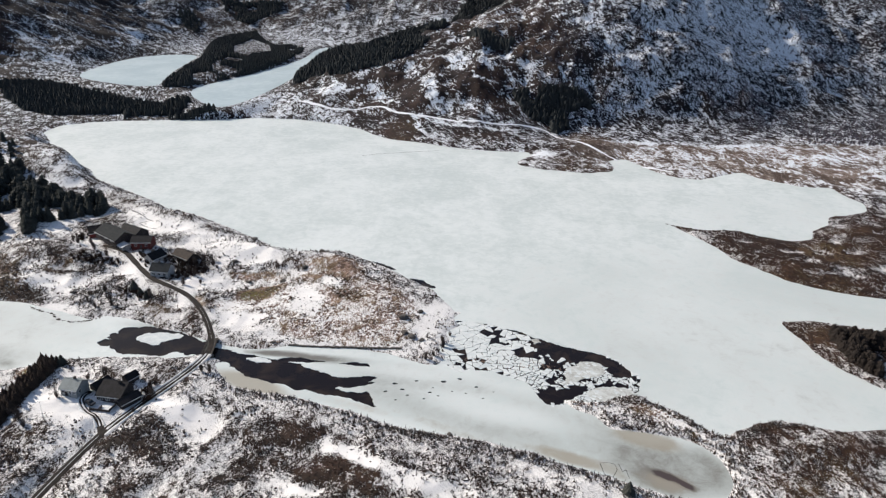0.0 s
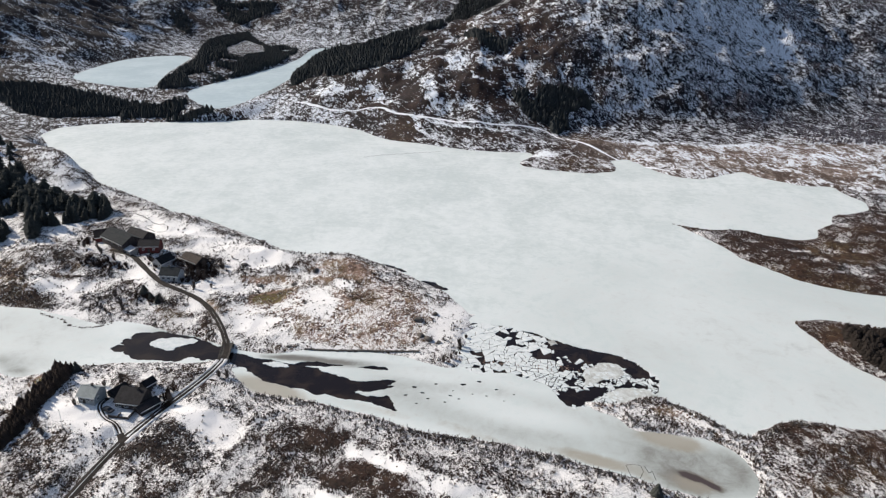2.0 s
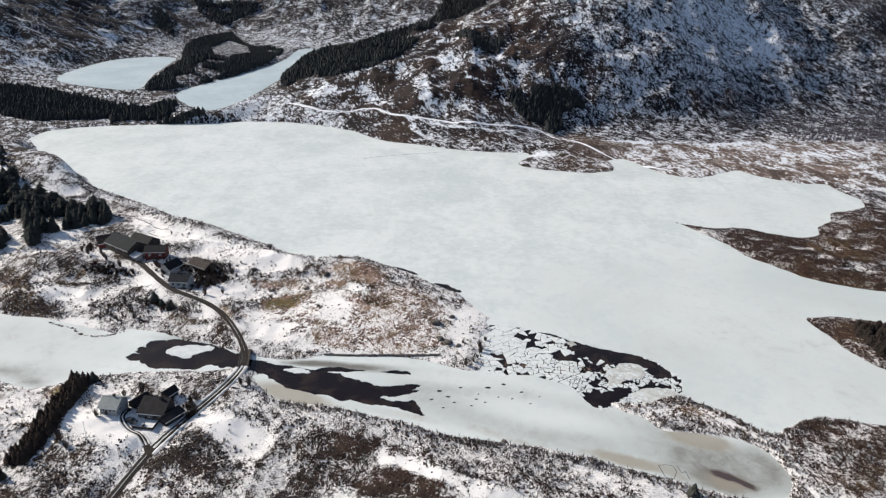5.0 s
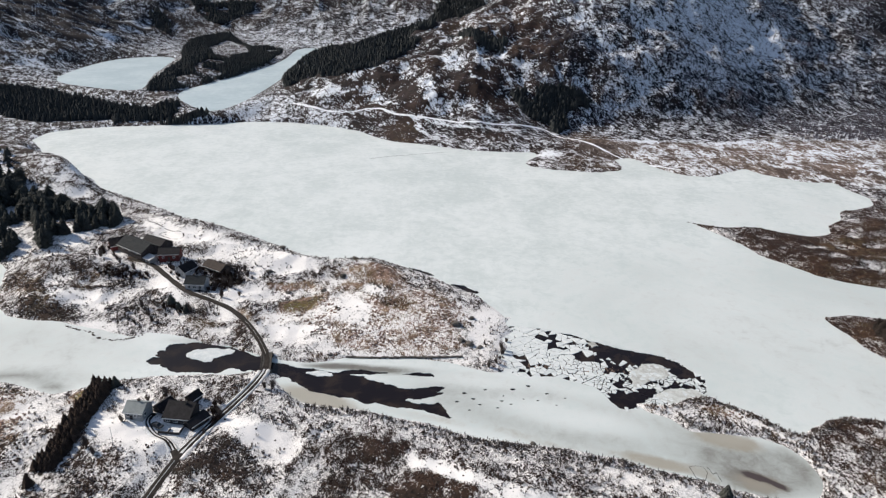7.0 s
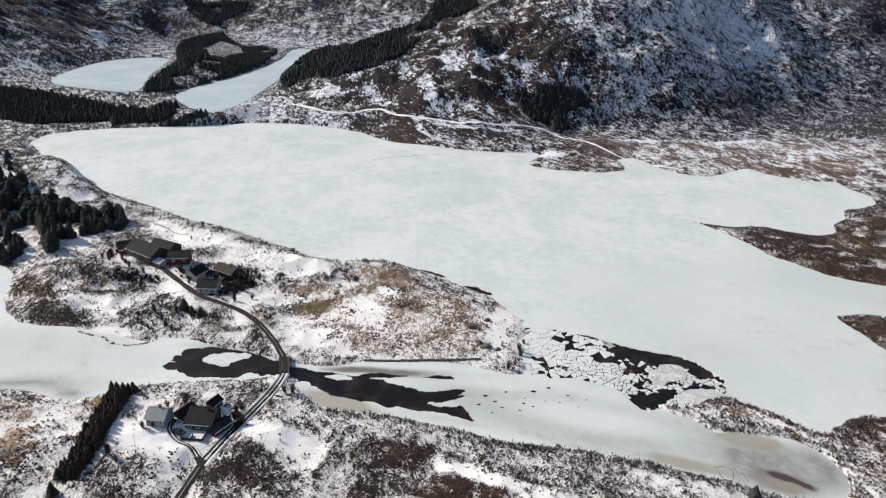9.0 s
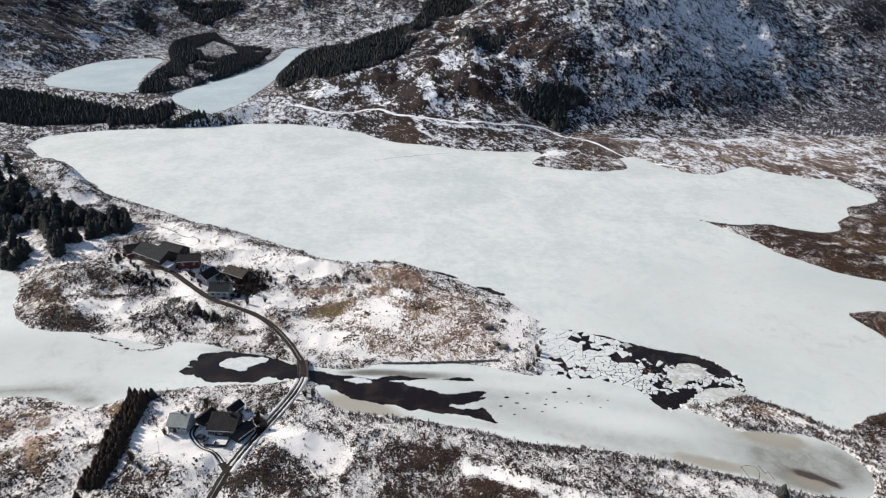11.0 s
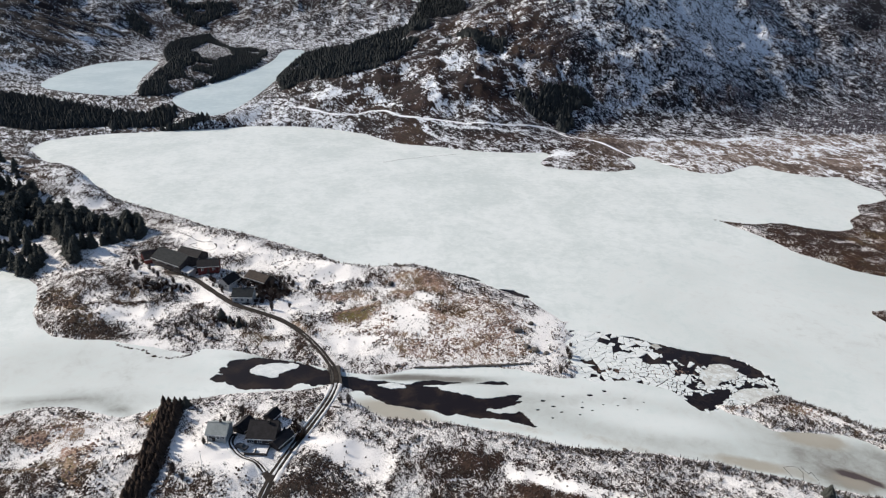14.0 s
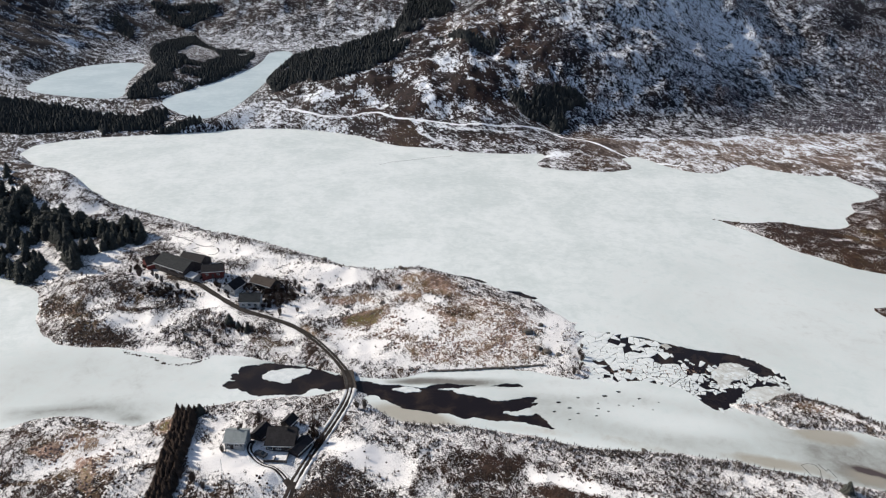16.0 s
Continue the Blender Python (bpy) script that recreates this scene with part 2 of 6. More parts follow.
# ---------------------------------------------------------------- the plan: shorelines in metres at lake level
FAR_SHORE = [(-335, 569), (-334, 597), (-315, 611), (-289, 621), (-250, 628), (-201, 639), (-177, 647), (-139, 647), (-105, 636), (-71, 614), (-55, 590), (-42, 577), (-17, 569), (7, 557), (25, 549), (48, 546), (74, 545), (75, 536), (67, 524), (61, 514), (64, 504), (79, 496), (112, 489), (131, 495), (135, 507), (135, 525), (150, 532), (162, 504), (168, 492), (178, 483), (193, 479), (209, 489), (232, 502), (238, 487), (262, 467), (283, 467), (282, 452), (287, 432)]
EAST_SHORE = [(280, 417), (262, 408), (248, 405), (239, 388), (226, 380), (218, 364), (204, 361), (190, 367), (177, 377), (157, 375), (145, 382), (133, 389), (135, 387), (142, 381), (148, 368), (155, 352), (160, 332), (169, 319), (177, 306), (188, 298), (199, 293), (215, 289), (236, 284), (252, 274), (236, 262), (195, 256), (182, 262), (166, 266), (152, 265), (154, 250), (156, 236), (160, 226), (169, 213), (190, 204), (190, 190)]
SOUTH_SHORE = [(155, 189), (141, 187), (130, 190), (120, 193), (111, 191), (106, 188), (97, 184), (93, 187), (89, 193), (84, 198), (78, 202), (77, 206), (69, 206), (59, 201), (47, 202)]
INLET_SHORE = [(49, 198), (56, 194), (60, 186), (72, 184), (82, 182), (88, 178), (91, 172), (92, 165), (91, 160), (86, 154), (79, 153), (73, 155), (62, 159), (55, 163), (42, 168), (33, 173), (25, 175), (16, 179), (-12, 185), (-19, 188), (-27, 192), (-36, 195), (-45, 199), (-54, 202), (-63, 203), (-73, 206), (-78, 212), (-82, 218), (-85, 222), (-82, 222)]
POND_SHORE = [(-89, 226), (-96, 225), (-104, 224), (-115, 224), (-127, 224), (-136, 222), (-144, 221), (-150, 217), (-158, 213), (-166, 215), (-176, 220), (-186, 222), (-194, 220), (-201, 216), (-218, 215), (-261, 264), (-279, 341), (-253, 339), (-236, 328), (-228, 318), (-222, 304), (-218, 290), (-211, 278), (-202, 270), (-191, 267), (-180, 266), (-169, 261), (-157, 257), (-146, 252), (-140, 256), (-129, 253), (-117, 248), (-104, 244), (-89, 236)]
NORTH_SHORE = [(-82, 234), (-73, 231), (-66, 232), (-57, 235), (-38, 234), (-20, 232), (-13, 228), (-3, 223), (2, 223), (5, 229), (2, 235), (7, 241), (5, 248), (10, 254), (8, 261), (12, 266)]
WEST_SHORE = [(9, 266), (5, 276), (0, 288), (-14, 299), (-23, 310), (-38, 322), (-51, 332), (-68, 329), (-84, 333), (-99, 346), (-119, 362), (-145, 382), (-164, 390), (-175, 401), (-210, 428), (-232, 444), (-247, 467), (-269, 487), (-285, 493), (-303, 516), (-315, 542)]
UPPER_LAKES = [[(-426, 806), (-366, 772), (-306, 748), (-332, 853), (-342, 963), (-352, 1028), (-402, 1018), (-432, 974), (-438, 871)],
               [(-277, 742), (-222, 657), (-207, 660), (-194, 696), (-181, 794), (-170, 958), (-154, 1158), (-200, 1156), (-196, 1011), (-225, 895), (-252, 814)]]
UPPER_LEVEL = 7.0
CHANNEL = [(-87, 233), (-81, 231), (-73, 228), (-62, 225), (-53, 222), (-45, 218), (-38, 214), (-31, 213), (-22, 215), (-20, 213), (-24, 211), (-20, 210), (-26, 208), (-30, 207), (-36, 206), (-30, 204), (-22, 204), (-21, 199), (-19, 196), (-27, 199), (-36, 202), (-42, 203), (-49, 205), (-55, 209), (-60, 210), (-65, 211), (-69, 212), (-73, 216), (-75, 219), (-79, 221), (-83, 222), (-87, 225)]
POND_LEAD = [(-134, 233), (-133, 236), (-130, 237), (-132, 241), (-128, 241), (-130, 245), (-127, 247), (-122, 247), (-113, 248), (-104, 245), (-98, 240), (-91, 237), (-87, 233), (-87, 225), (-90, 226), (-95, 226), (-100, 228), (-104, 226), (-111, 225), (-117, 226), (-124, 228), (-129, 231)]
POND_FLOE = [(-119.8, 237.8), (-118.1, 241.6), (-109.6, 243.5), (-102.1, 240.7), (-102.3, 238.1), (-107.5, 236.0), (-110.1, 232.4), (-114.4, 234.1)]
CHANNEL_FLOE = [(-72.6, 225.0), (-67.5, 226.3), (-63.3, 224.7), (-61.4, 222.6), (-67.1, 221.7)]
STREAKS = [[(-61.8, 222.7), (-58.3, 225.4), (-53.8, 226.3), (-47.4, 225.3), (-40.4, 223.3), (-47.0, 223.0), (-54.9, 223.0)], [(-36.9, 222.7), (-30.9, 223.4), (-25.1, 223.1), (-23.8, 220.7), (-29.9, 221.0)], [(-128.5, 239.3), (-129.0, 245.4), (-127.7, 245.9), (-126.5, 240.4)], [(-133.9, 234.1), (-131.4, 235.7), (-127.6, 233.5), (-128.0, 231.4), (-131.4, 231.5)], [(-132.2, 238.4), (-128.4, 239.0), (-127.0, 236.6), (-130.2, 236.9)]]
CRACKS = [[(52.8, 169.2), (53.0, 166.7), (53.1, 164.2), (55.5, 163.0), (57.5, 166.3), (57.4, 168.9), (55.2, 169.6), (52.8, 169.2)], [(58.6, 168.9), (59.0, 165.6), (60.3, 166.4), (60.3, 162.4)], [(-60.3, 521.5), (-49.8, 527.6), (-34.4, 532.6), (-20.9, 537.4), (-0.4, 543.0)]]
LEAD = [(4, 248), (8, 258), (20, 257), (30, 253), (38, 249), (49, 240), (60, 236), (68, 233), (73, 227), (78, 218), (76, 208), (68, 204), (59, 200), (47, 200), (40, 199), (38, 205), (35, 212), (28, 217), (20, 220), (12, 220), (6, 222), (3, 234)]
OPEN_ARC = [(32, 253), (38, 249), (49, 240), (60, 236), (68, 233), (73, 227), (77, 218), (69, 217), (67, 224), (63, 228), (52, 228), (43, 234), (40, 242)]
OPEN_SOUTH = [(39, 209), (46, 208), (52, 212), (57, 211), (54, 206), (49, 203), (46, 200), (40, 200), (38, 205)]
ROAD = [(-114, 125), (-112, 138), (-110, 152), (-108, 164), (-105, 178), (-100.5, 190), (-95, 202), (-90, 214), (-87.5, 223), (-87, 231), (-91, 242), (-97, 254), (-104, 265), (-112, 274), (-122, 281), (-133, 288), (-141, 297), (-150, 308), (-158, 318), (-171, 324)]
DRIVE = [(-105.0, 176), (-108.6, 182.5), (-113, 186), (-117, 189), (-119.5, 193), (-118.5, 198)]
FAR_TRACK = [(-140, 681), (-126, 669), (-101, 652), (-85, 648), (-69, 651), (-54, 648), (-44, 636), (-24, 624), (6, 613), (30, 600), (55, 600), (93, 607), (101, 594), (113, 562), (132, 540), (155, 512), (178, 492)]
GARDEN_TRACK = [(-182, 379), (-172, 370), (-163, 362), (-154, 357), (-152, 351), (-156, 350), (-166, 358), (-169, 360.5), (-163, 362)]
FOOT_TRACK = [(-72.8, 170.1), (-72.1, 165.0), (-72.5, 160.5), (-72.4, 155.7), (-72.1, 151.2), (-70.9, 145.3)]
SHORE_TRACK = [(78, 196), (89, 186), (93.5, 173), (95, 158), (95, 140)]


def chaikin(pts, rounds=2, closed=True, cut=0.25):
    p = np.array(pts, float)
    for _ in range(rounds):
        q = np.roll(p, -1, 0) if closed else p[1:]
        a = p if closed else p[:-1]
        mid = np.stack([(1 - cut) * a + cut * q, cut * a + (1 - cut) * q], 1).reshape(-1, 2)
        p = mid if closed else np.vstack([p[:1], mid, p[-1:]])
    return p


LATTICE = np.random.RandomState(7).rand(256, 256)


def value_noise(x, y):
    xi, yi = np.floor(x).astype(int), np.floor(y).astype(int)
    fx, fy = x - xi, y - yi
    fx, fy = fx * fx * (3 - 2 * fx), fy * fy * (3 - 2 * fy)
    g = lambda a, c: LATTICE[a % 256, c % 256]
    return (g(xi, yi) * (1 - fx) + g(xi + 1, yi) * fx) * (1 - fy) + (g(xi, yi + 1) * (1 - fx) + g(xi + 1, yi + 1) * fx) * fy


def fbm(x, y, size, octaves=4, gain=0.5):
    out, amp, total = 0.0, 1.0, 0.0
    for k in range(octaves):
        out = out + amp * (value_noise(x / size + 17.3 * k, y / size + 9.1 * k) - 0.5)
        total += amp
        amp, size = amp * gain, size * 0.5
    return out / total


def signed_distance(x, y, pts):
    """Metres to a closed outline: below zero inside it."""
    x, y = np.asarray(x, float).ravel(), np.asarray(y, float).ravel()
    best, inside = np.full(x.shape, 1e12), np.zeros(x.shape, bool)
    for (ax, ay), (bx, by) in zip(pts, np.roll(pts, -1, 0)):
        ex, ey = bx - ax, by - ay
        t = np.clip(((x - ax) * ex + (y - ay) * ey) / (ex * ex + ey * ey + 1e-9), 0, 1)
        best = np.minimum(best, (x - ax - t * ex) ** 2 + (y - ay - t * ey) ** 2)
        if ay != by:
            inside ^= ((ay > y) != (by > y)) & (x < (bx - ax) * (y - ay) / (by - ay) + ax)
    return np.where(inside, -1, 1) * np.sqrt(best)


def line_distance(x, y, pts):
    best = np.full(np.shape(x), 1e12)
    for (ax, ay), (bx, by) in zip(pts[:-1], pts[1:]):
        ex, ey = bx - ax, by - ay
        t = np.clip(((x - ax) * ex + (y - ay) * ey) / (ex * ex + ey * ey + 1e-9), 0, 1)
        best = np.minimum(best, (x - ax - t * ex) ** 2 + (y - ay - t * ey) ** 2)
    return np.sqrt(best)


def smooth(v, lo, hi):
    t = np.clip((v - lo) / (hi - lo), 0, 1)
    return t * t * (3 - 2 * t)


def softplus(v, k):
    return k * np.logaddexp(0, v / k)


SHORE = chaikin(FAR_SHORE + EAST_SHORE + SOUTH_SHORE + INLET_SHORE + POND_SHORE + NORTH_SHORE + WEST_SHORE, 1, True, 0.12)
UPPER = [chaikin(p, 2) for p in UPPER_LAKES]
ROAD_LINE, DRIVE_LINE = chaikin(ROAD, 2, False), chaikin(DRIVE, 2, False)
FAR_TRACK_LINE, SHORE_TRACK_LINE = chaikin(FAR_TRACK, 2, False), chaikin(SHORE_TRACK, 2, False)

# low hills: x, y, half length, half width, turn, height
HILLS = [(-257, 452, 42, 24, 130, 12), (-302, 520, 30, 20, 130, 6), (-150, 368, 48, 13, -38, 5), (-85, 322, 30, 12, -10, 4),
         (-48, 308, 32, 16, -30, 3), (-32, 275, 30, 22, 0, 1.6), (-194, 283, 16, 12, 0, 3.5), (-160, 326, 30, 18, 0, 3)]
HILLS += [(-199, 316, 22, 12, 0, 2.5), (-118, 190, 26, 22, 0, 2), (-40, 142, 90, 24, 0, 3), (125, 560, 32, 20, 0, 6),
          (60, 575, 30, 18, 0, 5), (190, 328, 34, 14, -20, 2), (235, 362, 30, 18, 0, 2), (182, 238, 22, 11, 10, 2.5)]
HILLS += [(125, 178, 16, 7, 0, 2), (-225, 350, 30, 20, 120, 4), (-330, 480, 60, 50, 0, 16), (-90, 606, 40, 12, -20, 5)]
# the slope behind the lake, from west to east: x, its foot, its steepness, its height
SLOPE = np.array([(-260, 900, 0.05, 5), (-200, 700, 0.12, 12), (-150, 652, 0.25, 28), (-114, 637, 0.42, 42), (-40, 613, 0.48, 60),
                  (35, 588, 0.55, 85), (90, 602, 0.55, 130), (150, 628, 0.8, 200), (235, 634, 0.8, 280), (390, 684, 0.58, 300),
                  (500, 716, 0.45, 300), (900, 800, 0.4, 300)], float)


def shore_distance(x, y):
    return signed_distance(x, y, SHORE).reshape(np.shape(x))


def crests(x, y, size):
    """Rocky crests between hollows, from about -1 to 0.4."""
    return 0.4 - 4.2 * np.abs(fbm(x + 77, y + 13, size, 3, 0.5))


def knolls(x, y, land):
    """Crests of the near heath: none on the meadow, the roads and the shores."""
    meadow = np.exp(-(((x + 38) / 48) ** 2 + ((y - 268) / 42) ** 2) ** 2)
    return crests(x, y * 1.15, 17) * smooth(land, 3, 14) * (1 - 0.85 * meadow) * (1 - smooth(y, 470, 560))


def terrain(x, y, d=None):
    """The ground's height in metres over the lake."""
    x, y = np.asarray(x, float), np.asarray(y, float)
    d = shore_distance(x, y) if d is None else d
    d = d + 1.6 * fbm(x + 11, y, 6, 3) + 1.2 * fbm(x, y + 40, 17, 2)
    land = np.maximum(d, 0)
    z = 0.9 * (1 - np.exp(-land / 2.5)) + 0.016 * np.minimum(land, 150)
    rise = smooth(land, 2, 22)
    for hx, hy, rx, ry, turn, h in HILLS:
        c, s = math.cos(radians(turn)), math.sin(radians(turn))
        u, v = ((x - hx) * c + (y - hy) * s) / rx, ((y - hy) * c - (x - hx) * s) / ry
        z = z + h * np.exp(-(u * u + v * v)) * smooth(land, 0, 14)
    foot, steep, top = (np.interp(x, SLOPE[:, 0], SLOPE[:, k]) for k in (1, 2, 3))
    up = steep * softplus(y - foot + 22 * fbm(x, y, 60, 3), 10)
    up = top * np.tanh(up / top)
    up = up * (1 - smooth(y, 840, 1080) * (1 - smooth(x + 0.35 * (900 - y), 40, 170)))
    far = 0.2 * softplus(y - 1165 + 0.2 * x, 30) * smooth(x, -700, -300) * (1 - smooth(x, 150, 500))
    far = far + 0.55 * softplus(y - 1500, 40)
    west = 0.42 * softplus(-(x + 425 - 0.12 * (y - 900)), 22) * smooth(y, 640, 900)
    back = 0.3 * softplus(-(x + 620), 60) + 0.3 * softplus(x - 900, 80) + 0.25 * softplus(-y - 500, 80)
    rough = fbm(x, y, 130, 5, 0.55)
    high = up + far + west
    z = z + 470 * np.tanh((high + back) / 470) + smooth(high, 4, 60) * (16 * rough + 7 * (0.5 - np.abs(fbm(x + 31, y, 46, 4)) * 4)) * rise
    isle = 17 * np.exp(-(((x + 290) / 55) ** 2 + ((y - 930) / 130) ** 2)) + 8 * np.exp(-(((x + 262) / 26) ** 2 + ((y - 790) / 45) ** 2))
    z = z + isle * smooth(y, 640, 720)
    z = z + 1.2 * knolls(x, y, land) + smooth(high, 3, 22) * rise * (4.5 * crests(x * 0.62, y, 40) + 1.8 * crests(x * 0.8 + 200, y, 15))
    z = z + rise * (2.0 * fbm(x, y, 28, 3) + 0.9 * fbm(x + 50, y, 7, 3)) + smooth(land, 0.5, 6) * 0.35 * fbm(x, y + 90, 3.2, 2)
    z = np.maximum(z, 0.25 * smooth(land, 0, 1.5))
    for outline in UPPER:
        e = signed_distance(x, y, outline).reshape(x.shape)
        near = UPPER_LEVEL + np.where(e > 0, 0.3 * e, 0.25 * np.maximum(e, -8))
        w = smooth(e, 0, 35)
        z = near * (1 - w) + z * w
    # road bench
    r = line_distance(x, y, ROAD_LINE)
    z = np.where(d > 0, z, np.maximum(0.4 * d, -2.5))
    bench = 1 - smooth(r, 2.5, 8)
    level = np.maximum(1.3, 1.3 + 0.02 * (y - 240)) + 0.0 * x
    z = np.where(d > -0.5, z * (1 - bench * smooth(d, -0.5, 4)) + level * bench * smooth(d, -0.5, 4), z)
    return z


def height_at(x, y):
    """The height of the built ground, between the corners of its mesh."""
    i = int(np.clip(np.searchsorted(gx, x) - 1, 0, len(gx) - 2))
    j = int(np.clip(np.searchsorted(gy, y) - 1, 0, len(gy) - 2))
    u, v = (x - gx[i]) / (gx[i + 1] - gx[i]), (y - gy[j]) / (gy[j + 1] - gy[j])
    return float((Zg[j, i] * (1 - u) + Zg[j, i + 1] * u) * (1 - v) + (Zg[j + 1, i] * (1 - u) + Zg[j + 1, i + 1] * u) * v)


# ---------------------------------------------------------------- helpers for building
def link_mesh(name, verts, faces, mat, parent=None, smooth_shade=False):
    me = bpy.data.meshes.new(name)
    me.from_pydata([tuple(v) for v in verts], [], [tuple(f) for f in faces])
    me.materials.append(mat)
    if smooth_shade:
        me.shade_smooth()
    ob = new(name, me)
    ob.parent = parent
    return ob


def part(name, bm, mat, parent, label=""):
    me = bpy.data.meshes.new(name)
    bmesh.ops.recalc_face_normals(bm, faces=bm.faces)
    bm.to_mesh(me)
    bm.free()
    me.materials.append(mat)
    ob = new(name, me)
    ob.parent = parent
    return tagged(ob, label)


def box(bm, x0, y0, z0, x1, y1, z1, bevel=0.0):
    made = bmesh.ops.create_cube(bm, size=1.0, matrix=Matrix.Translation(((x0 + x1) / 2, (y0 + y1) / 2, (z0 + z1) / 2)) @ Matrix.Diagonal((x1 - x0, y1 - y0, z1 - z0, 1)))
    if bevel:
        edges = list({e for v in made["verts"] for e in v.link_edges})
        bmesh.ops.bevel(bm, geom=edges, offset=bevel, segments=1, affect="EDGES")
    return bm


def boxed(*args, **kw):
    return box(bmesh.new(), *args, **kw)


def fast_mesh(name, verts, quads, mat, per=4):
    """A large mesh from arrays of corners and faces."""
    me = bpy.data.meshes.new(name)
    verts, quads = np.asarray(verts, np.float32), np.asarray(quads, np.int32)
    me.vertices.add(len(verts))
    me.vertices.foreach_set("co", verts.ravel())
    me.loops.add(quads.size)
    me.loops.foreach_set("vertex_index", quads.ravel())
    me.polygons.add(len(quads))
    me.polygons.foreach_set("loop_start", np.arange(0, quads.size, per, dtype=np.int32))
    me.update(calc_edges=True)
    me.shade_flat()
    me.materials.append(mat)
    return new(name, me)


def paint(ob, name, values):
    a = ob.data.attributes.new(name, "FLOAT", "POINT")
    a.data.foreach_set("value", np.asarray(values, np.float32).ravel())


def blobs(x, y, start, spots):
    """A map that takes each spot's value inside it: x, y, half length, half width, turn, value."""
    out = np.full(x.shape, float(start)) if np.isscalar(start) else start.copy()
    for sx, sy, rx, ry, turn, val in spots:
        c, s = math.cos(radians(turn)), math.sin(radians(turn))
        u, v = ((x - sx) * c + (y - sy) * s) / rx, ((y - sy) * c - (x - sx) * s) / ry
        w = np.exp(-((u * u + v * v) ** 1.6))
        out = out * (1 - w) + val * w
    return out


# ---------------------------------------------------------------- ground
def steps(*runs):
    out = [runs[0][0]]
    for lo, hi, step in runs:
        n = max(1, round((hi - lo) / step))
        out += [lo + (hi - lo) * (k + 1) / n for k in range(n)]
    return np.array(out)


gx = steps((-3200, -1400, 200), (-1400, -700, 40), (-700, -330, 7), (-330, -215, 2.6), (-215, 130, 1.3), (130, 300, 2.4), (300, 560, 5), (560, 1000, 16), (1000, 1600, 60), (1600, 3200, 200))
gy = steps((-1800, -400, 200), (-400, 60, 40), (60, 136, 6), (136, 345, 1.3), (345, 520, 2.2), (520, 760, 2.6), (760, 1250, 6), (1250, 1700, 15), (1700, 2400, 60), (2400, 3800, 200))
X, Y = np.meshgrid(gx, gy)
D = shore_distance(X, Y)
Zg = terrain(X, Y, D)
idx = np.arange(X.size).reshape(X.shape)
quads = np.stack([idx[:-1, :-1], idx[:-1, 1:], idx[1:, 1:], idx[1:, :-1]], -1).reshape(-1, 4)
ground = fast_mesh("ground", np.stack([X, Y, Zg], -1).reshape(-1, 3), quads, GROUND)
ground.data.shade_smooth()
tagged(ground, "snow-patched heath and moorland with brown grass and rocky slopes", "ground", kind="structure")

# patches of the ground: x, y, half length, half width, turn, snow, soil (0 dark heather, 0.65 straw, 1 olive), bare scrub
SPOTS = [(-45, 261, 41.8, 38.6, 123, 0.5, 0.73, 0.05), (-264, 442, 26.6, 9.8, 137, 0.46, 0.3, 0.3), (-236, 428, 26, 6.9, 123, 0.45, 0.2, 0.5), (-245, 418, 16.3, 5.8, 172, 0.75, 0.3, 0.1), (-200, 413, 30.1, 9.3, 150, 0.55, 0.3, 0.8), (-235, 405, 14.5, 7.1, 167, 0.45, 0.2, 0.5), (-172, 371, 15.2, 7.8, 129, 0.75, 0.3, 0), (-201, 340, 16.1, 5.4, 138, 0.75, 0.3, 0.1), (-198, 314, 18, 8, 168, 0.4, 0.5, 0.4), (-180, 298, 8.5, 5.4, 122, 0.26, 0.35, 0.2), (-164, 302, 9.4, 7, -159, 0.26, 0.05, 0.3), (-195, 279, 15, 9.4, 152, 0.25, 0.32, 0.2)]
# (-184, 273) and (-125, 305): slope shade put into darker soil and scrub
SPOTS += [(-184, 273, 12.6, 5.1, 148, 0.23, 0.05, 0.2), (-176, 281, 18.5, 2.4, 135, 0.75, 0.3, 0.1), (-216, 294, 16.9, 4.2, 112, 0.6, 0.5, 0.4), (-151, 270, 11.7, 8.7, 136, 0.55, 0.25, 0.9), (-162, 259, 13.2, 3.3, 172, 0.8, 0.3, 0.2), (-145, 293, 16, 3.9, 127, 0.75, 0.3, 0.1), (-129, 274, 7.3, 5.5, 155, 0.4, 0.1, 0.6), (-118, 256, 12, 5.7, 130, 0.5, 0.55, 0.6), (-100, 251, 8.8, 4, 113, 0.35, 0.3, 0.4), (-164, 326, 17.5, 12.9, 146, 0.4, 0.3, 0.1), (-107, 323, 24, 13, 133, 0.75, 0.3, 0.15), (-125, 305, 17.8, 10, 101, 0.55, 0.1, 0.7)]
SPOTS += [(-111, 292, 11.3, 7.5, 167, 0.75, 0.2, 0.3), (-100, 310, 3.7, 3.1, 108, 0.21, 0.1, 0.2), (-91, 296, 8.5, 3.1, 150, 0.26, 0.8, 0), (-81, 294, 8.2, 2.6, 155, 0.23, 0.8, 0), (-79, 277, 8.8, 4.3, -129, 0.18, 1, 0), (-135, 342, 8.5, 3.5, 172, 0.23, 0.95, 0), (-87, 266, 9.4, 5.6, 171, 0.65, 0.8, 0.2), (-49, 304, 15.1, 10.9, 129, 0.29, 0.75, 0.1), (-27, 265, 22.5, 14.9, 100, 0.52, 0.74, 0.05), (-56, 248, 13.5, 10.7, 175, 0.52, 0.74, 0.05), (-29, 245, 13.9, 10.5, 144, 0.52, 0.74, 0.05), (-49, 276, 11.7, 4.3, 131, 0.35, 0.8, 0.1)]
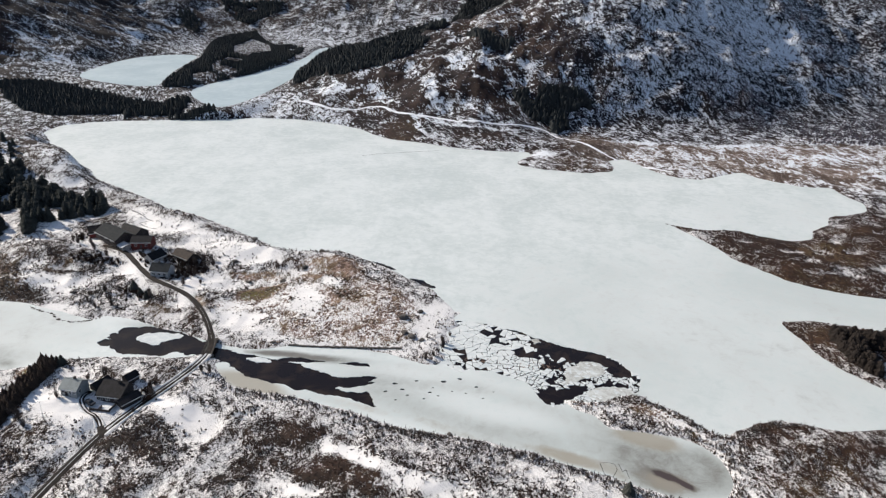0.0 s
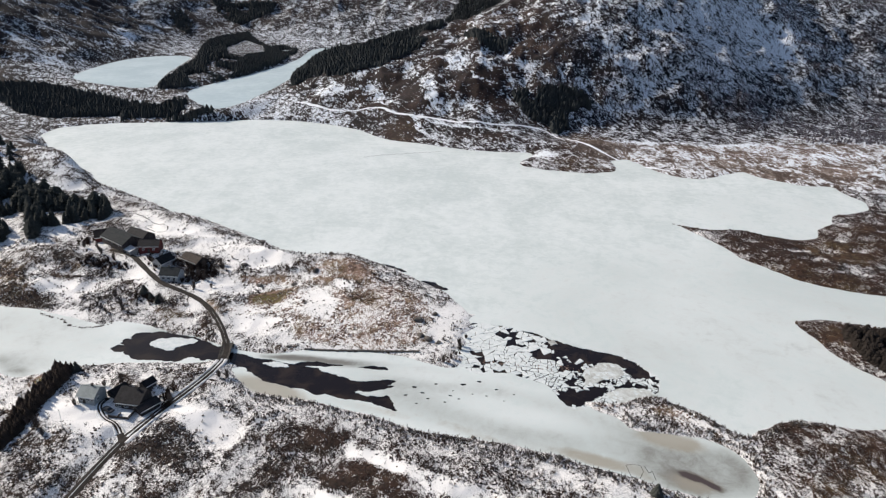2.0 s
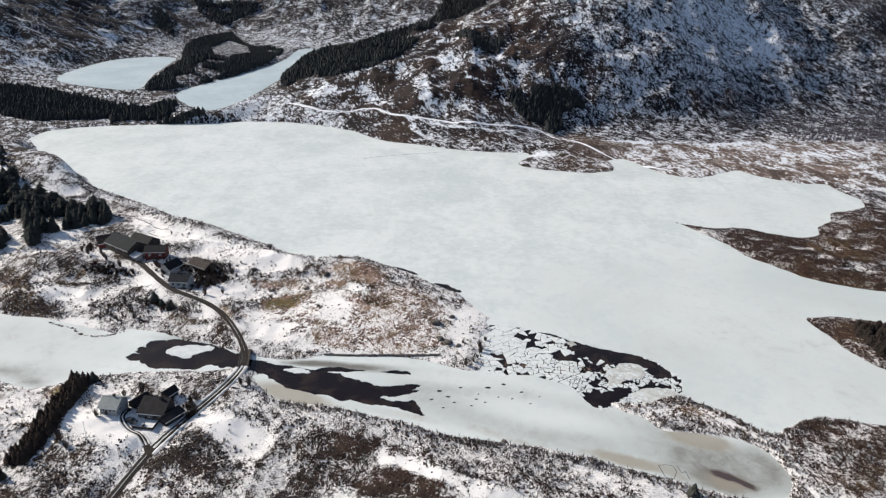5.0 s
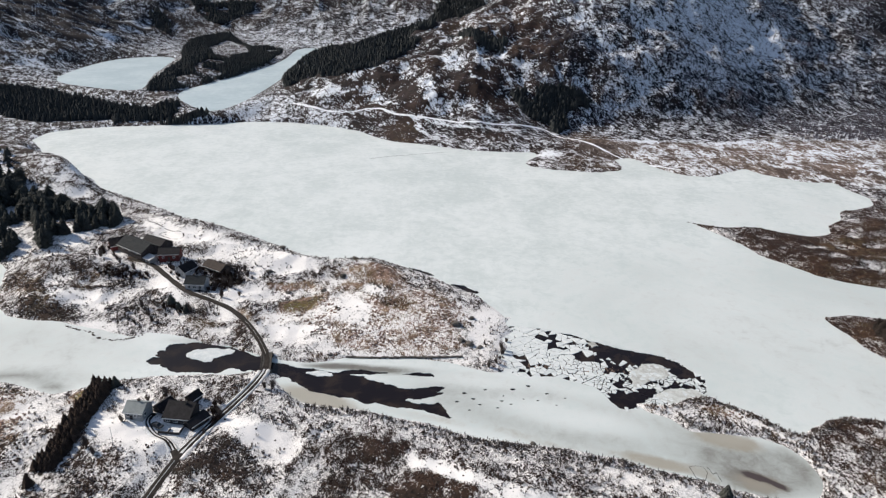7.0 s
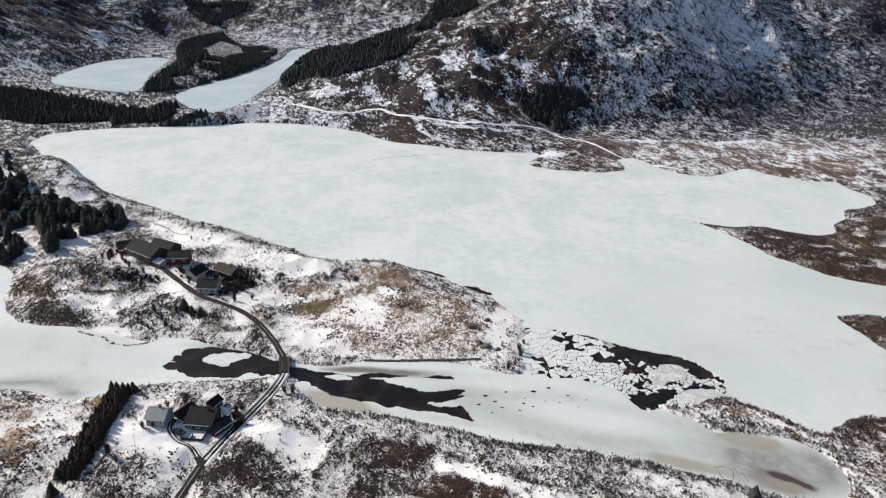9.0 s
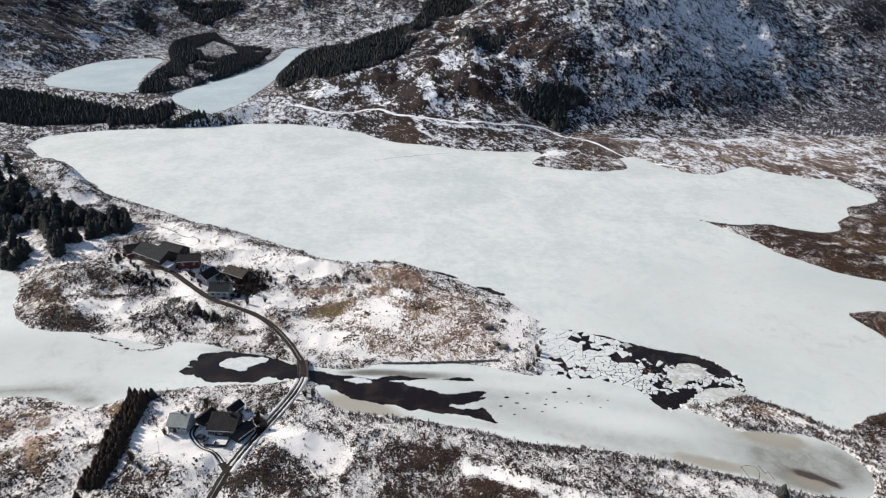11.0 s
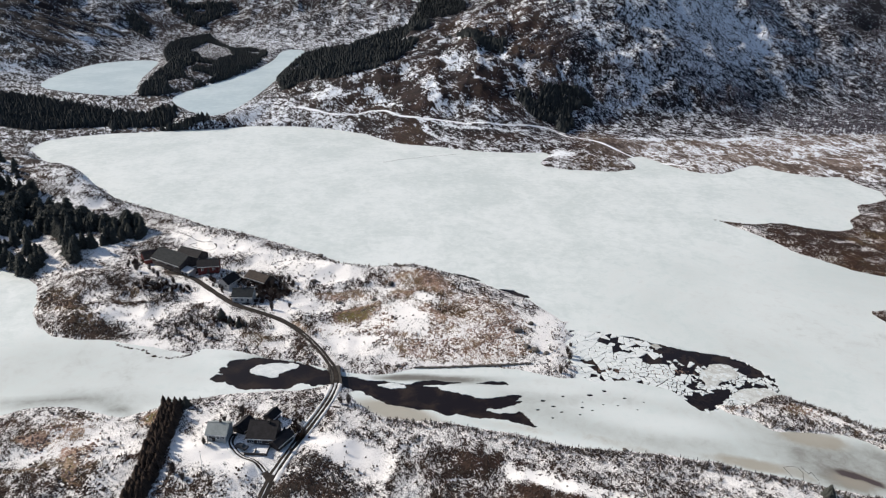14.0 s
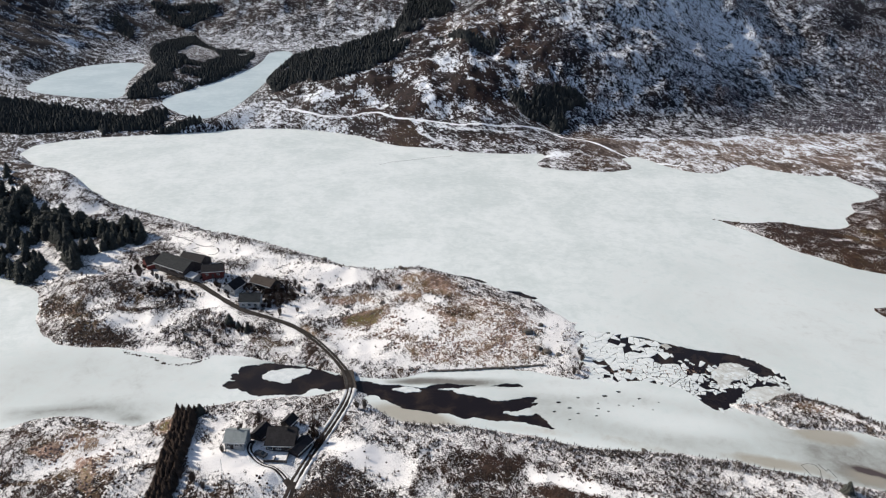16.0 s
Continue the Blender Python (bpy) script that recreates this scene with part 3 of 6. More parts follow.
SPOTS += [(-47, 289, 5.7, 4.5, 178, 0.75, 0.3, 0), (-56, 267, 10, 6.3, 105, 0.75, 0.4, 0.1), (-104, 268, 8.2, 3.3, 126, 0.4, 0.75, 0), (-82, 252, 8.7, 7.7, 106, 0.8, 0.3, 0.2), (-74, 242, 7.7, 4.8, -135, 0.5, 0.15, 0.5), (-53, 236, 19.5, 2, 174, 0.75, 0.3, 0.1), (3, 266, 14.9, 5, 63, 0.75, 0.4, 0.2), (-1, 235, 8.4, 2.6, 71, 0.55, 0.2, 1), (-168, 200, 17.9, 11.6, 145, 0.46, 0.8, 0.3), (-182, 202, 6.3, 3, 164, 0.26, 0.85, 0.1), (-168, 190, 8.3, 1.5, 121, 0.23, 0.8, 0.1), (-161, 181, 5.4, 2.5, 138, 0.29, 0.5, 0.2)]
SPOTS += [(-156, 199, 17.3, 6.4, 108, 0.73, 0.4, 0.6), (-149, 209, 5.1, 3.7, -101, 0.23, 1, 0.1), (-189, 211, 8.2, 4.9, 148, 0.4, 0.35, 0.5), (-81, 195, 11.5, 6.6, 119, 0.65, 0.15, 0.8), (-85, 184, 12.2, 3.5, 135, 0.75, 0.2, 0.1), (-61, 193, 12.9, 7, 164, 0.67, 0.2, 0.9), (-119, 188, 13.7, 8.8, 144, 0.84, 0.3, 0), (-132, 194, 9.6, 4.8, 129, 0.84, 0.3, 0.1), (-126, 180, 4.7, 2.9, 150, 0.4, 0.2, 0.8), (-114, 170, 7.7, 4.7, 158, 0.75, 0.2, 0.5), (-117, 159, 9.8, 6, 150, 0.6, 0.15, 0.7), (-88, 170, 11.7, 8.2, 150, 0.47, 0.2, 0.7)]
SPOTS += [(-85, 176, 7.1, 3.2, 129, 0.26, 0.15, 0.3), (-93, 154, 5.2, 3.2, 163, 0.55, 0.25, 0.8), (-87, 187, 12, 3.2, 143, 0.84, 0.2, 0.1), (-74, 180, 7.6, 4.3, 116, 0.8, 0.2, 0.3), (-65, 200, 12.8, 6.4, 141, 0.65, 0.15, 0.9), (-60, 152, 9.9, 6.6, 168, 0.55, 0.2, 0.8), (-35, 164, 16.8, 7.9, 137, 0.25, 0.26, 0.2), (-49, 175, 10.2, 4.4, 155, 0.24, 0.2, 0.3), (-18, 153, 11.4, 6.2, 141, 0.25, 0.26, 0.2), (-21, 168, 14.2, 1.8, 145, 0.84, 0.2, 0), (-3, 154, 9.2, 2.9, 141, 0.84, 0.2, 0.1), (-37, 152, 7.8, 1.5, 145, 0.84, 0.2, 0)]
SPOTS += [(-15, 180, 18, 4.7, 154, 0.6, 0.15, 0.9), (-6, 165, 6.3, 4.2, 123, 0.4, 0.1, 0.6), (3, 179, 15.9, 3.7, 148, 0.5, 0.15, 0.9), (20, 167, 14.4, 5.4, 148, 0.65, 0.15, 0.9), (29, 164, 5.2, 2.5, 150, 0.84, 0.2, 0.1), (35, 168, 10.6, 2.6, 148, 0.55, 0.15, 1), (47, 158, 8.1, 4.4, 150, 0.65, 0.35, 0.6), (77, 193, 13, 5.5, 162, 0.36, 0.66, 0.1), (54, 197, 7.1, 2.6, 137, 0.6, 0.8, 0.3), (87, 188, 7.9, 5.3, 111, 0.42, 0.5, 0.2), (113, 182, 15.3, 3.4, -177, 0.36, 0.25, 0.5), (113, 170, 19.5, 7.2, 168, 0.36, 0.3, 0.8)]
SPOTS += [(119, 188, 9.8, 3.3, 171, 0.22, 0.35, 0.2), (137, 174, 8.4, 5.3, -180, 0.2, 0.2, 0.5), (108, 160, 18, 5, 176, 0.36, 0.45, 0.6), (197, 347, 36.6, 27.8, 142, 0.22, 0.2, 0.2), (218, 340, 19.5, 17.9, -170, 0.2, 0.5, 0.3), (246, 362, 32.4, 16.4, 51, 0.22, 0.3, 0.2), (145, 382, 13.9, 5.7, 134, 0.22, 0.15, 0.3), (148, 360, 18.3, 5, 104, 0.55, 0.4, 0.2), (169, 247, 18.3, 16.6, 149, 0.22, 0.3, 0.3), (279, 540, 50.4, 36.7, -170, 0.36, 0.66, 0.4), (324, 498, 33, 17.1, -151, 0.5, 0.45, 0.4), (336, 598, 55.3, 16.1, -170, 0.45, 0.66, 0.4)]
SPOTS += [(214, 552, 32.8, 26, 52, 0.38, 0.6, 0.5), (237, 474, 39.1, 9, 138, 0.36, 0.6, 0.3), (103, 510, 30.2, 23, 172, 0.33, 0.4, 0.4), (84, 537, 11.9, 6.9, -167, 0.75, 0.3, 0.1), (135, 562, 28.8, 27.6, 105, 0.23, 0.5, 0.4), (-39, 601, 45.5, 15.6, 109, 0.21, 0.4, 0.2), (7, 584, 35, 21.1, 136, 0.35, 0.15, 0.6), (-173, 677, 39.9, 32.3, 115, 0.5, 0.3, 0.6), (-95, 640, 35.5, 18, 156, 0.5, 0.35, 0.5), (-127, 689, 13.9, 10.7, -170, 0.21, 0.4, 0.2), (-55, 681, 28.4, 7.8, -159, 0.24, 0.4, 0.2), (-69, 656, 27.1, 22.1, -168, 0.3, 0.4, 0.2)]
SPOTS += [(-107, 690, 14.7, 9.9, 160, 0.7, 0.3, 0.3), (-48, 666, 24.6, 3.9, 147, 0.68, 0.3, 0.1), (-25, 636, 26.4, 12.1, -176, 0.24, 0.3, 0.3), (-6, 707, 19.3, 17.1, 82, 0.21, 0.4, 0.1), (-7, 655, 22.9, 4.4, 99, 0.7, 0.3, 0.2), (38, 644, 32, 11.4, 164, 0.21, 0.4, 0.1), (20, 702, 24.4, 4.9, 100, 0.68, 0.3, 0), (30, 666, 22.5, 3.9, 124, 0.7, 0.3, 0.1), (50, 682, 23.8, 7.9, 140, 0.53, 0.3, 0.5), (89, 682, 23.2, 14, 144, 0.47, 0.2, 0.9), (92, 789, 48.2, 37, 77, 0.4, 0.4, 0.2), (47, 745, 23.7, 13.1, -179, 0.21, 0.52, 0)]
SPOTS += [(124, 697, 34.3, 24.5, 145, 0.25, 0.2, 0.1), (154, 757, 37.6, 2.9, 84, 0.68, 0.2, 0.1), (166, 715, 23.9, 3.5, 106, 0.68, 0.2, 0.3), (-465, 1041, 55.9, 23.7, 100, 0.68, 0.2, 0.2), (-502, 1056, 124.3, 28.4, 119, 0.21, 0.2, 0.2), (-476, 1256, 268.9, 36.9, 110, 0.35, 0.1, 0.3), (-138, 1325, 140.9, 93.7, 92, 0.4, 0.1, 0.3), (566, 803, 42.6, 24.3, 57, 0.18, 0.5, 0.1), (675, 971, 43, 20, 144, 0.05, 0, 0.1), (555, 859, 32.6, 14.4, 151, 0.6, 0.2, 0.2), (-518, 839, 138.8, 14.4, 119, 0.19, 0.3, 0.1), (-476, 855, 84.2, 36.3, 118, 0.41, 0.2, 0.3)]
SPOTS += [(-501, 937, 146.1, 22.1, 127, 0.38, 0.1, 0.2), (-400, 1109, 91.3, 33.4, 110, 0.4, 0.2, 0.3), (170, 723, 46.1, 27.1, 150, 0.36, 0.12, 0.3), (302, 767, 53.1, 43.6, 81, 0.54, 0.12, 0.7), (197, 661, 37.2, 15.1, 163, 0.52, 0.12, 0.6), (502, 836, 108.3, 55.1, 61, 0.33, 0.08, 0.8), (93, 721, 38.2, 14.4, -157, 0.22, 0.45, 0), (43, 799, 47, 43.2, 56, 0.34, 0.45, 0.2), (53, 679, 25.2, 6.8, 155, 0.58, 0.3, 0.6), (39, 651, 22.4, 14.1, 145, 0.18, 0.4, 0), (-25, 599, 42.6, 7.5, 88, 0.15, 0.42, 0), (11, 703, 16.6, 6.1, 96, 0.75, 0.3, 0)]
SPOTS += [(138, 583, 26.8, 21.5, 156, 0.2, 0.5, 0.1), (301, 560, 58.8, 36.4, -177, 0.33, 0.62, 0.3), (-194, 314, 21.3, 9.7, 140, 0.4, 0.2, 0.5), (-171, 306, 15.1, 7.4, 156, 0.33, 0.15, 0.6), (-188, 354, 15.3, 8.5, 130, 0.28, 0.12, 0.4), (-124, 307, 14.5, 8.9, 111, 0.35, 0.1, 0.9), (-128, 274, 4.9, 3.7, 142, 0.15, 0.05, 0.6), (-149, 277, 10.7, 7.4, 130, 0.45, 0.2, 0.9), (-187, 275, 17.7, 7, 129, 0.18, 0.22, 0.4), (-192, 282, 9.1, 4.3, 138, 0.26, 0.55, 0.1), (-119, 260, 8.7, 6.6, 151, 0.45, 0.5, 0.6), (-54, 302, 12.2, 11.3, 163, 0.36, 0.95, 0.1)]
SPOTS += [(-38, 277, 10.9, 4.4, 134, 0.25, 0.5, 0), (-61, 251, 11.5, 7.3, 175, 0.42, 0.7, 0.1), (-262, 444, 31.1, 7.9, 131, 0.44, 0.28, 0.3), (-83, 166, 13, 9.2, 154, 0.42, 0.15, 0.8), (125, 174, 21.8, 12.4, -143, 0.4, 0.32, 0.6), (188, 304, 29.6, 16.8, 150, 0.2, 0.35, 0.2), (-118, 304, 8.8, 7.2, 125, 0.3, 0.08, 0.9), (-167, 300, 14, 6.9, 155, 0.32, 0.12, 0.7), (-146, 274, 11.9, 6.9, 166, 0.5, 0.2, 1), (-109, 187, 10.8, 7.4, 107, 0.68, 0.2, 0.4)]

SPOTS += [(49, 661, 22.2, 13.8, -160, 0.12, 0.3, 0.1), (-34, 664, 29.4, 13.8, 100, 0.14, 0.27, 0.1), (-32, 606, 24.7, 15.0, 88, 0.1, 0.45, 0), (-67, 624, 19.8, 12.6, 130, 0.14, 0.2, 0.2), (-58, 692, 15.3, 6.7, 175, 0.15, 0.27, 0.1), (-77, 670, 11.0, 5.2, 156, 0.2, 0.33, 0.1), (27, 582, 25.1, 7.5, 155, 0.2, 0.28, 0.2), (23, 670, 23.6, 11.5, 85, 0.22, 0.22, 0.2), (144, 693, 26.3, 24.4, 177, 0.28, 0.12, 0.2), (114, 739, 47.8, 19.7, 88, 0.25, 0.3, 0.1), (237, 761, 37.7, 25.2, -169, 0.44, 0.1, 0.6), (358, 800, 60, 34, 20, 0.72, 0.1, 0.4), (303, 741, 104.7, 43.1, 61, 0.48, 0.1, 0.9)]
SPOTS += [(255, 655, 88.6, 26.4, -168, 0.33, 0.1, 0.95), (395, 690, 115.7, 45.0, -156, 0.31, 0.1, 0.95), (618, 928, 88.4, 26.7, -132, 0.1, 0.08, 0.3), (492, 799, 65.9, 35.6, 59, 0.38, 0.1, 0.6), (198, 694, 33.9, 26.0, 110, 0.46, 0.1, 0.6), (131, 547, 21.3, 8.5, 175, 0.15, 0.22, 0.5), (166, 549, 20.9, 8.7, 58, 0.3, 0.2, 0.6), (288, 550, 29.5, 16.4, -179, 0.4, 0.72, 0.2), (309, 499, 28.4, 22.2, 28, 0.3, 0.68, 0.2), (236, 512, 25.2, 19.5, 136, 0.25, 0.5, 0.3), (332, 547, 32.9, 13.7, -171, 0.45, 0.74, 0.1), (202, 540, 25.2, 12.8, -173, 0.48, 0.66, 0.3), (255, 487, 19.8, 10.3, 153, 0.2, 0.4, 0.3)]
SPOTS += [(-50, 298, 17.3, 12.1, 126, 0.3, 0.62, 0.05), (-44, 278, 5.6, 3.2, 140, 0.22, 0.5, 0), (-47, 289, 5.1, 4.2, 127, 0.95, 0.3, 0), (-79, 277, 8.6, 4.8, -155, 0.12, 1.0, 0), (-86, 296, 9.3, 4.7, -169, 0.25, 0.72, 0), (-56, 270, 14.1, 7.1, 107, 0.8, 0.4, 0.1), (-57, 244, 11.2, 7.7, 177, 0.36, 0.68, 0.1), (-27, 246, 16.6, 9.4, -167, 0.42, 0.7, 0.05), (-73, 245, 7.9, 5.8, 165, 0.66, 0.2, 0.5), (-77, 257, 11.8, 3.4, 167, 0.8, 0.4, 0.1), (-17, 267, 12.6, 12.2, 76, 0.42, 0.66, 0.1), (-1, 250, 13.3, 6.8, 69, 0.85, 0.3, 0.3), (-95, 318, 17.1, 7.8, 162, 0.85, 0.3, 0.05)]
SPOTS += [(-203, 293, 23.8, 8.9, 135, 0.2, 0.55, 0.2), (-208, 282, 10.3, 4.3, 134, 0.25, 0.2, 0.3), (-180, 299, 10.8, 4.1, 110, 0.2, 0.5, 0.2), (-164, 306, 11.7, 6.5, 151, 0.2, 0.05, 0.7), (-192, 310, 14.4, 5.9, -172, 0.33, 0.2, 0.7), (-214, 327, 17.3, 11.6, 126, 0.5, 0.3, 0.7), (-194, 330, 15.7, 10.5, 143, 0.6, 0.35, 0.4), (-179, 284, 15.2, 6.0, 161, 0.92, 0.3, 0.1), (-211, 357, 12.7, 6.9, 141, 0.9, 0.3, 0.05), (-192, 350, 9.8, 6.3, 96, 0.45, 0.35, 0.2), (-150, 352, 20, 9, 145, 0.85, 0.3, 0.1), (-120, 335, 22, 8, 145, 0.75, 0.35, 0.1), (-174, 207, 6, 1.3, 175, 0.2, 0.5, 0.1), (-170, 201, 6, 1.3, 88, 0.2, 0.75, 0.1), (-166, 187, 11, 1.5, 116, 0.2, 0.85, 0.1), (-184, 203, 5, 2.4, 165, 0.3, 0.8, 0.1), (-180, 189, 12, 1.2, 169, 0.3, 0.6, 0.1), (-149, 209, 4.5, 2.4, 104, 0.12, 0.95, 0)]
SPOTS += [(-36, 167, 25, 8.5, 139, 0.04, 0.2, 0.05), (-91, 175, 12.5, 10.2, 156, 0.26, 0.1, 0.9), (-57, 163, 14.9, 8.0, 111, 0.27, 0.2, 0.8), (-88, 152, 10.4, 4.1, 169, 0.3, 0.15, 0.9), (-124, 159, 13.8, 5.5, 128, 0.4, 0.2, 0.9), (-83, 186, 9.2, 3.9, 157, 0.95, 0.3, 0), (-21, 166, 16.8, 2.0, 137, 0.95, 0.3, 0), (8, 176, 24.7, 7.9, 151, 0.46, 0.15, 1.0), (118, 188, 8.7, 4.8, -175, 0.1, 0.2, 0.2), (130, 176, 13.3, 6.5, 172, 0.3, 0.3, 0.5), (108, 167, 18.2, 10.0, 143, 0.44, 0.3, 0.4), (122, 160, 14.3, 6.0, -172, 0.32, 0.35, 0.5)]
# gullies and ledges where the snow stays: half width, then the line
SNOW_LINES = [(3.0, [(-37, 719), (-20, 686), (-10, 651), (-8, 640), (3, 628)]), (3.0, [(16, 706), (22, 685), (33, 664), (53, 655), (69, 654), (76, 642)]), (2.6, [(-94, 683), (-69, 685), (-56, 674), (-43, 648), (-23, 628), (0, 608)]),
              (1.8, [(-85, 664), (-75, 675), (-64, 669), (-48, 647)]), (3.0, [(5, 654), (17, 640), (28, 628), (39, 610)]), (4.0, [(-24, 624), (-16, 598), (-3, 576)]), (2.0, [(-109, 651), (-95, 637)]), (3.0, [(171, 779), (165, 741), (172, 716), (175, 686)])]
SNOW_LINES += [(4.0, [(128, 765), (142, 758), (164, 761)]), (4.0, [(9, 751), (33, 779), (51, 758)]), (4.0, [(213, 769), (235, 755), (248, 719)]), (2.6, [(-4, 615), (19, 598), (53, 588), (84, 593)]), (2.6, [(-46, 710), (-74, 711), (-97, 707)])]


def spot_maps(x, y, starts):
    """The ground's maps of snow, soil and scrub: the patches with wandering edges."""
    warp = 11 * (1 + 0.8 * smooth(y, 420, 700))
    wx, wy = x + warp * fbm(x, y, 18, 4, 0.65), y + warp * fbm(x + 400, y, 18, 4, 0.65)
    maps = [np.full(x.shape, float(m)) if np.isscalar(m) else m.copy() for m in starts]
    for sx, sy, rx, ry, turn, *values in SPOTS:
        reach = 1.7 * max(rx, ry)
        near = np.nonzero((np.abs(wx - sx) < reach) & (np.abs(wy - sy) < reach))
        c, s = math.cos(radians(turn)), math.sin(radians(turn))
        dx, dy = wx[near] - sx, wy[near] - sy
        w = np.exp(-((((dx * c + dy * s) / rx) ** 2 + ((dy * c - dx * s) / ry) ** 2) ** 1.6))
        for m, val in zip(maps, values):
            m[near] = m[near] * (1 - w) + val * w
    return maps


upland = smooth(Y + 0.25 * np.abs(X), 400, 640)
wide_cover = blobs(X, Y, 0.46 - 0.14 * upland, [(320, 860, 260, 210, 0, 0.36), (150, 740, 60, 70, 0, 0.33), (-90, 1260, 220, 110, 0, 0.5), (-500, 1080, 140, 190, 0, 0.25), (360, 860, 90, 120, 60, 0.42)])
wide_soil = blobs(X, Y, 0.22, [(320, 860, 300, 210, 0, 0.1), (-500, 1080, 140, 190, 0, 0.12), (-20, 660, 150, 60, -15, 0.26)])
wide_birch = blobs(X, Y, 0.45, [(300, 800, 280, 150, 0, 0.6)])
cover, soil, birch = spot_maps(X, Y, (wide_cover, wide_soil, wide_birch))
hedge_gap = 1 - smooth(line_distance(X, Y, [(-142.5, 217), (-141.5, 190), (-142.5, 174)]), 2.5, 4.5)
cover, soil = cover * (1 - hedge_gap), soil * (1 - hedge_gap) - 0.1 * upland * (Y > 580)
for half, run in SNOW_LINES:
    off = line_distance(X + 7 * fbm(X, Y, 14, 3), Y + 7 * fbm(X + 60, Y, 14, 3), np.array(run, float))
    cover = cover + (0.6 - cover) * 0.85 * (1 - smooth(off, 0.1 * half, 1.15 * half))
cover = np.maximum(cover, 0.8 * (1 - smooth(line_distance(X, Y, SHORE_TRACK_LINE), 0.6, 1.8)))
cover = np.maximum(cover, 0.75 * (1 - smooth(line_distance(X, Y, FOOT_TRACK), 0.4, 1.5)))
cover = cover - 0.34 * (knolls(X, Y, np.maximum(D, 0)) + 0.04 * smooth(D, 3, 14) * (1 - smooth(Y, 470, 560)))
slope_part = smooth(Zg, 8, 22) * smooth(Y, 560, 620)
cover = cover - 0.06 * slope_part * (1 - smooth(X, 110, 180))
cover = cover - slope_part * (1 - 0.55 * smooth(X, 110, 180)) * (0.12 * (crests(X * 0.62, Y, 40) + 0.1) + 0.3 * (crests(X * 0.8 + 200, Y, 15) + 0.1))
cover = cover - 0.13 * smooth(X, 128, 145) * (1 - smooth(Y, 420, 440)) - 0.03 * smooth(soil, 0.5, 0.65) * (Y < 345)
moor = smooth(Y, 440, 480) * (1 - smooth(Y - 45 * fbm(X, Y, 60, 4, 0.6), 574, 586)) * smooth(X, 100, 150)
paint(ground, "moor", moor)
cover = cover + 0.45 * np.exp(-((Y - 584 - 45 * fbm(X, Y, 60, 4, 0.6)) / 6) ** 2) * smooth(X, 100, 150) * np.clip(0.35 + 3 * fbm(X + 9, Y, 30, 3), 0, 1)
paint(ground, "cover", cover)
paint(ground, "soil", soil)
paint(ground, "birch", birch)
# coarser far texture, and how much haze tint the ground's colour takes
paint(ground, "grain_haze", upland)


# ---------------------------------------------------------------- ice and water
def triangulated(points, rings):
    """Triangles over loose points and closed rings of points."""
    from mathutils.geometry import delaunay_2d_cdt
    co = [Vector(p) for p in points]
    edges = []
    for ring in rings:
        a = len(co)
        co += [Vector(p) for p in ring]
        edges += [(a + k, a + (k + 1) % len(ring)) for k in range(len(ring))]
    out, _, tris, *_ = delaunay_2d_cdt(co, edges, [], 0, 1e-4)
    return np.array([tuple(v) for v in out]), np.array(tris)


def ragged(ring, size, amount, spacing=0.5):
    """The outline with points every spacing metres, pushed about by noise."""
    p = chaikin(ring, 1, True, 0.15)
    out = []
    for a, b in zip(p, np.roll(p, -1, 0)):
        n = max(1, int(np.hypot(*(b - a)) / spacing))
        out += [a + (b - a) * k / n for k in range(n)]
    out = np.array(out)
    return out + amount * np.stack([fbm(out[:, 0], out[:, 1], size, 5, 0.68), fbm(out[:, 0] + 300, out[:, 1], size, 5, 0.68)], 1) * 2


SHORE_LEADS = [[(-33, 319.5), (-27, 316.5), (-19, 309.5), (-22, 309), (-28, 313)], [(-13, 300), (-6, 297.5), (1, 290.5), (-2, 289), (-9, 294)]]
HOLES = [ragged(q, 3, 1.4, 0.5) for q in SHORE_LEADS] + [ragged(CHANNEL, 5, 2.0), ragged(POND_LEAD, 5, 3.0), ragged(LEAD, 6, 1.6)] + [ragged(q, 3, 1.0, 0.6) for q in STREAKS]
MELT_HOLES = [(4, 212, 0.8), (10, 214, 0.65), (2, 203, 0.4), (-1, 205, 0.5), (-3, 201, 0.4), (12, 205, 0.35), (-14, 210, 0.7), (-11, 206.5, 0.6), (-9, 203, 0.45), (7, 206, 0.3), (16, 209, 0.5), (-6, 212, 0.5), (18, 202, 0.35), (-17, 205, 0.5), (-13, 200, 0.4), (22, 206, 0.3), (0, 208, 0.3)]
for hx, hy, hr in MELT_HOLES:
    HOLES.append(ragged([(hx + 1.5 * hr * math.cos(a), hy + 1.0 * hr * math.sin(a)) for a in np.arange(0, 6.28, 1.05)], 1.5, 0.55 * hr, 0.35))


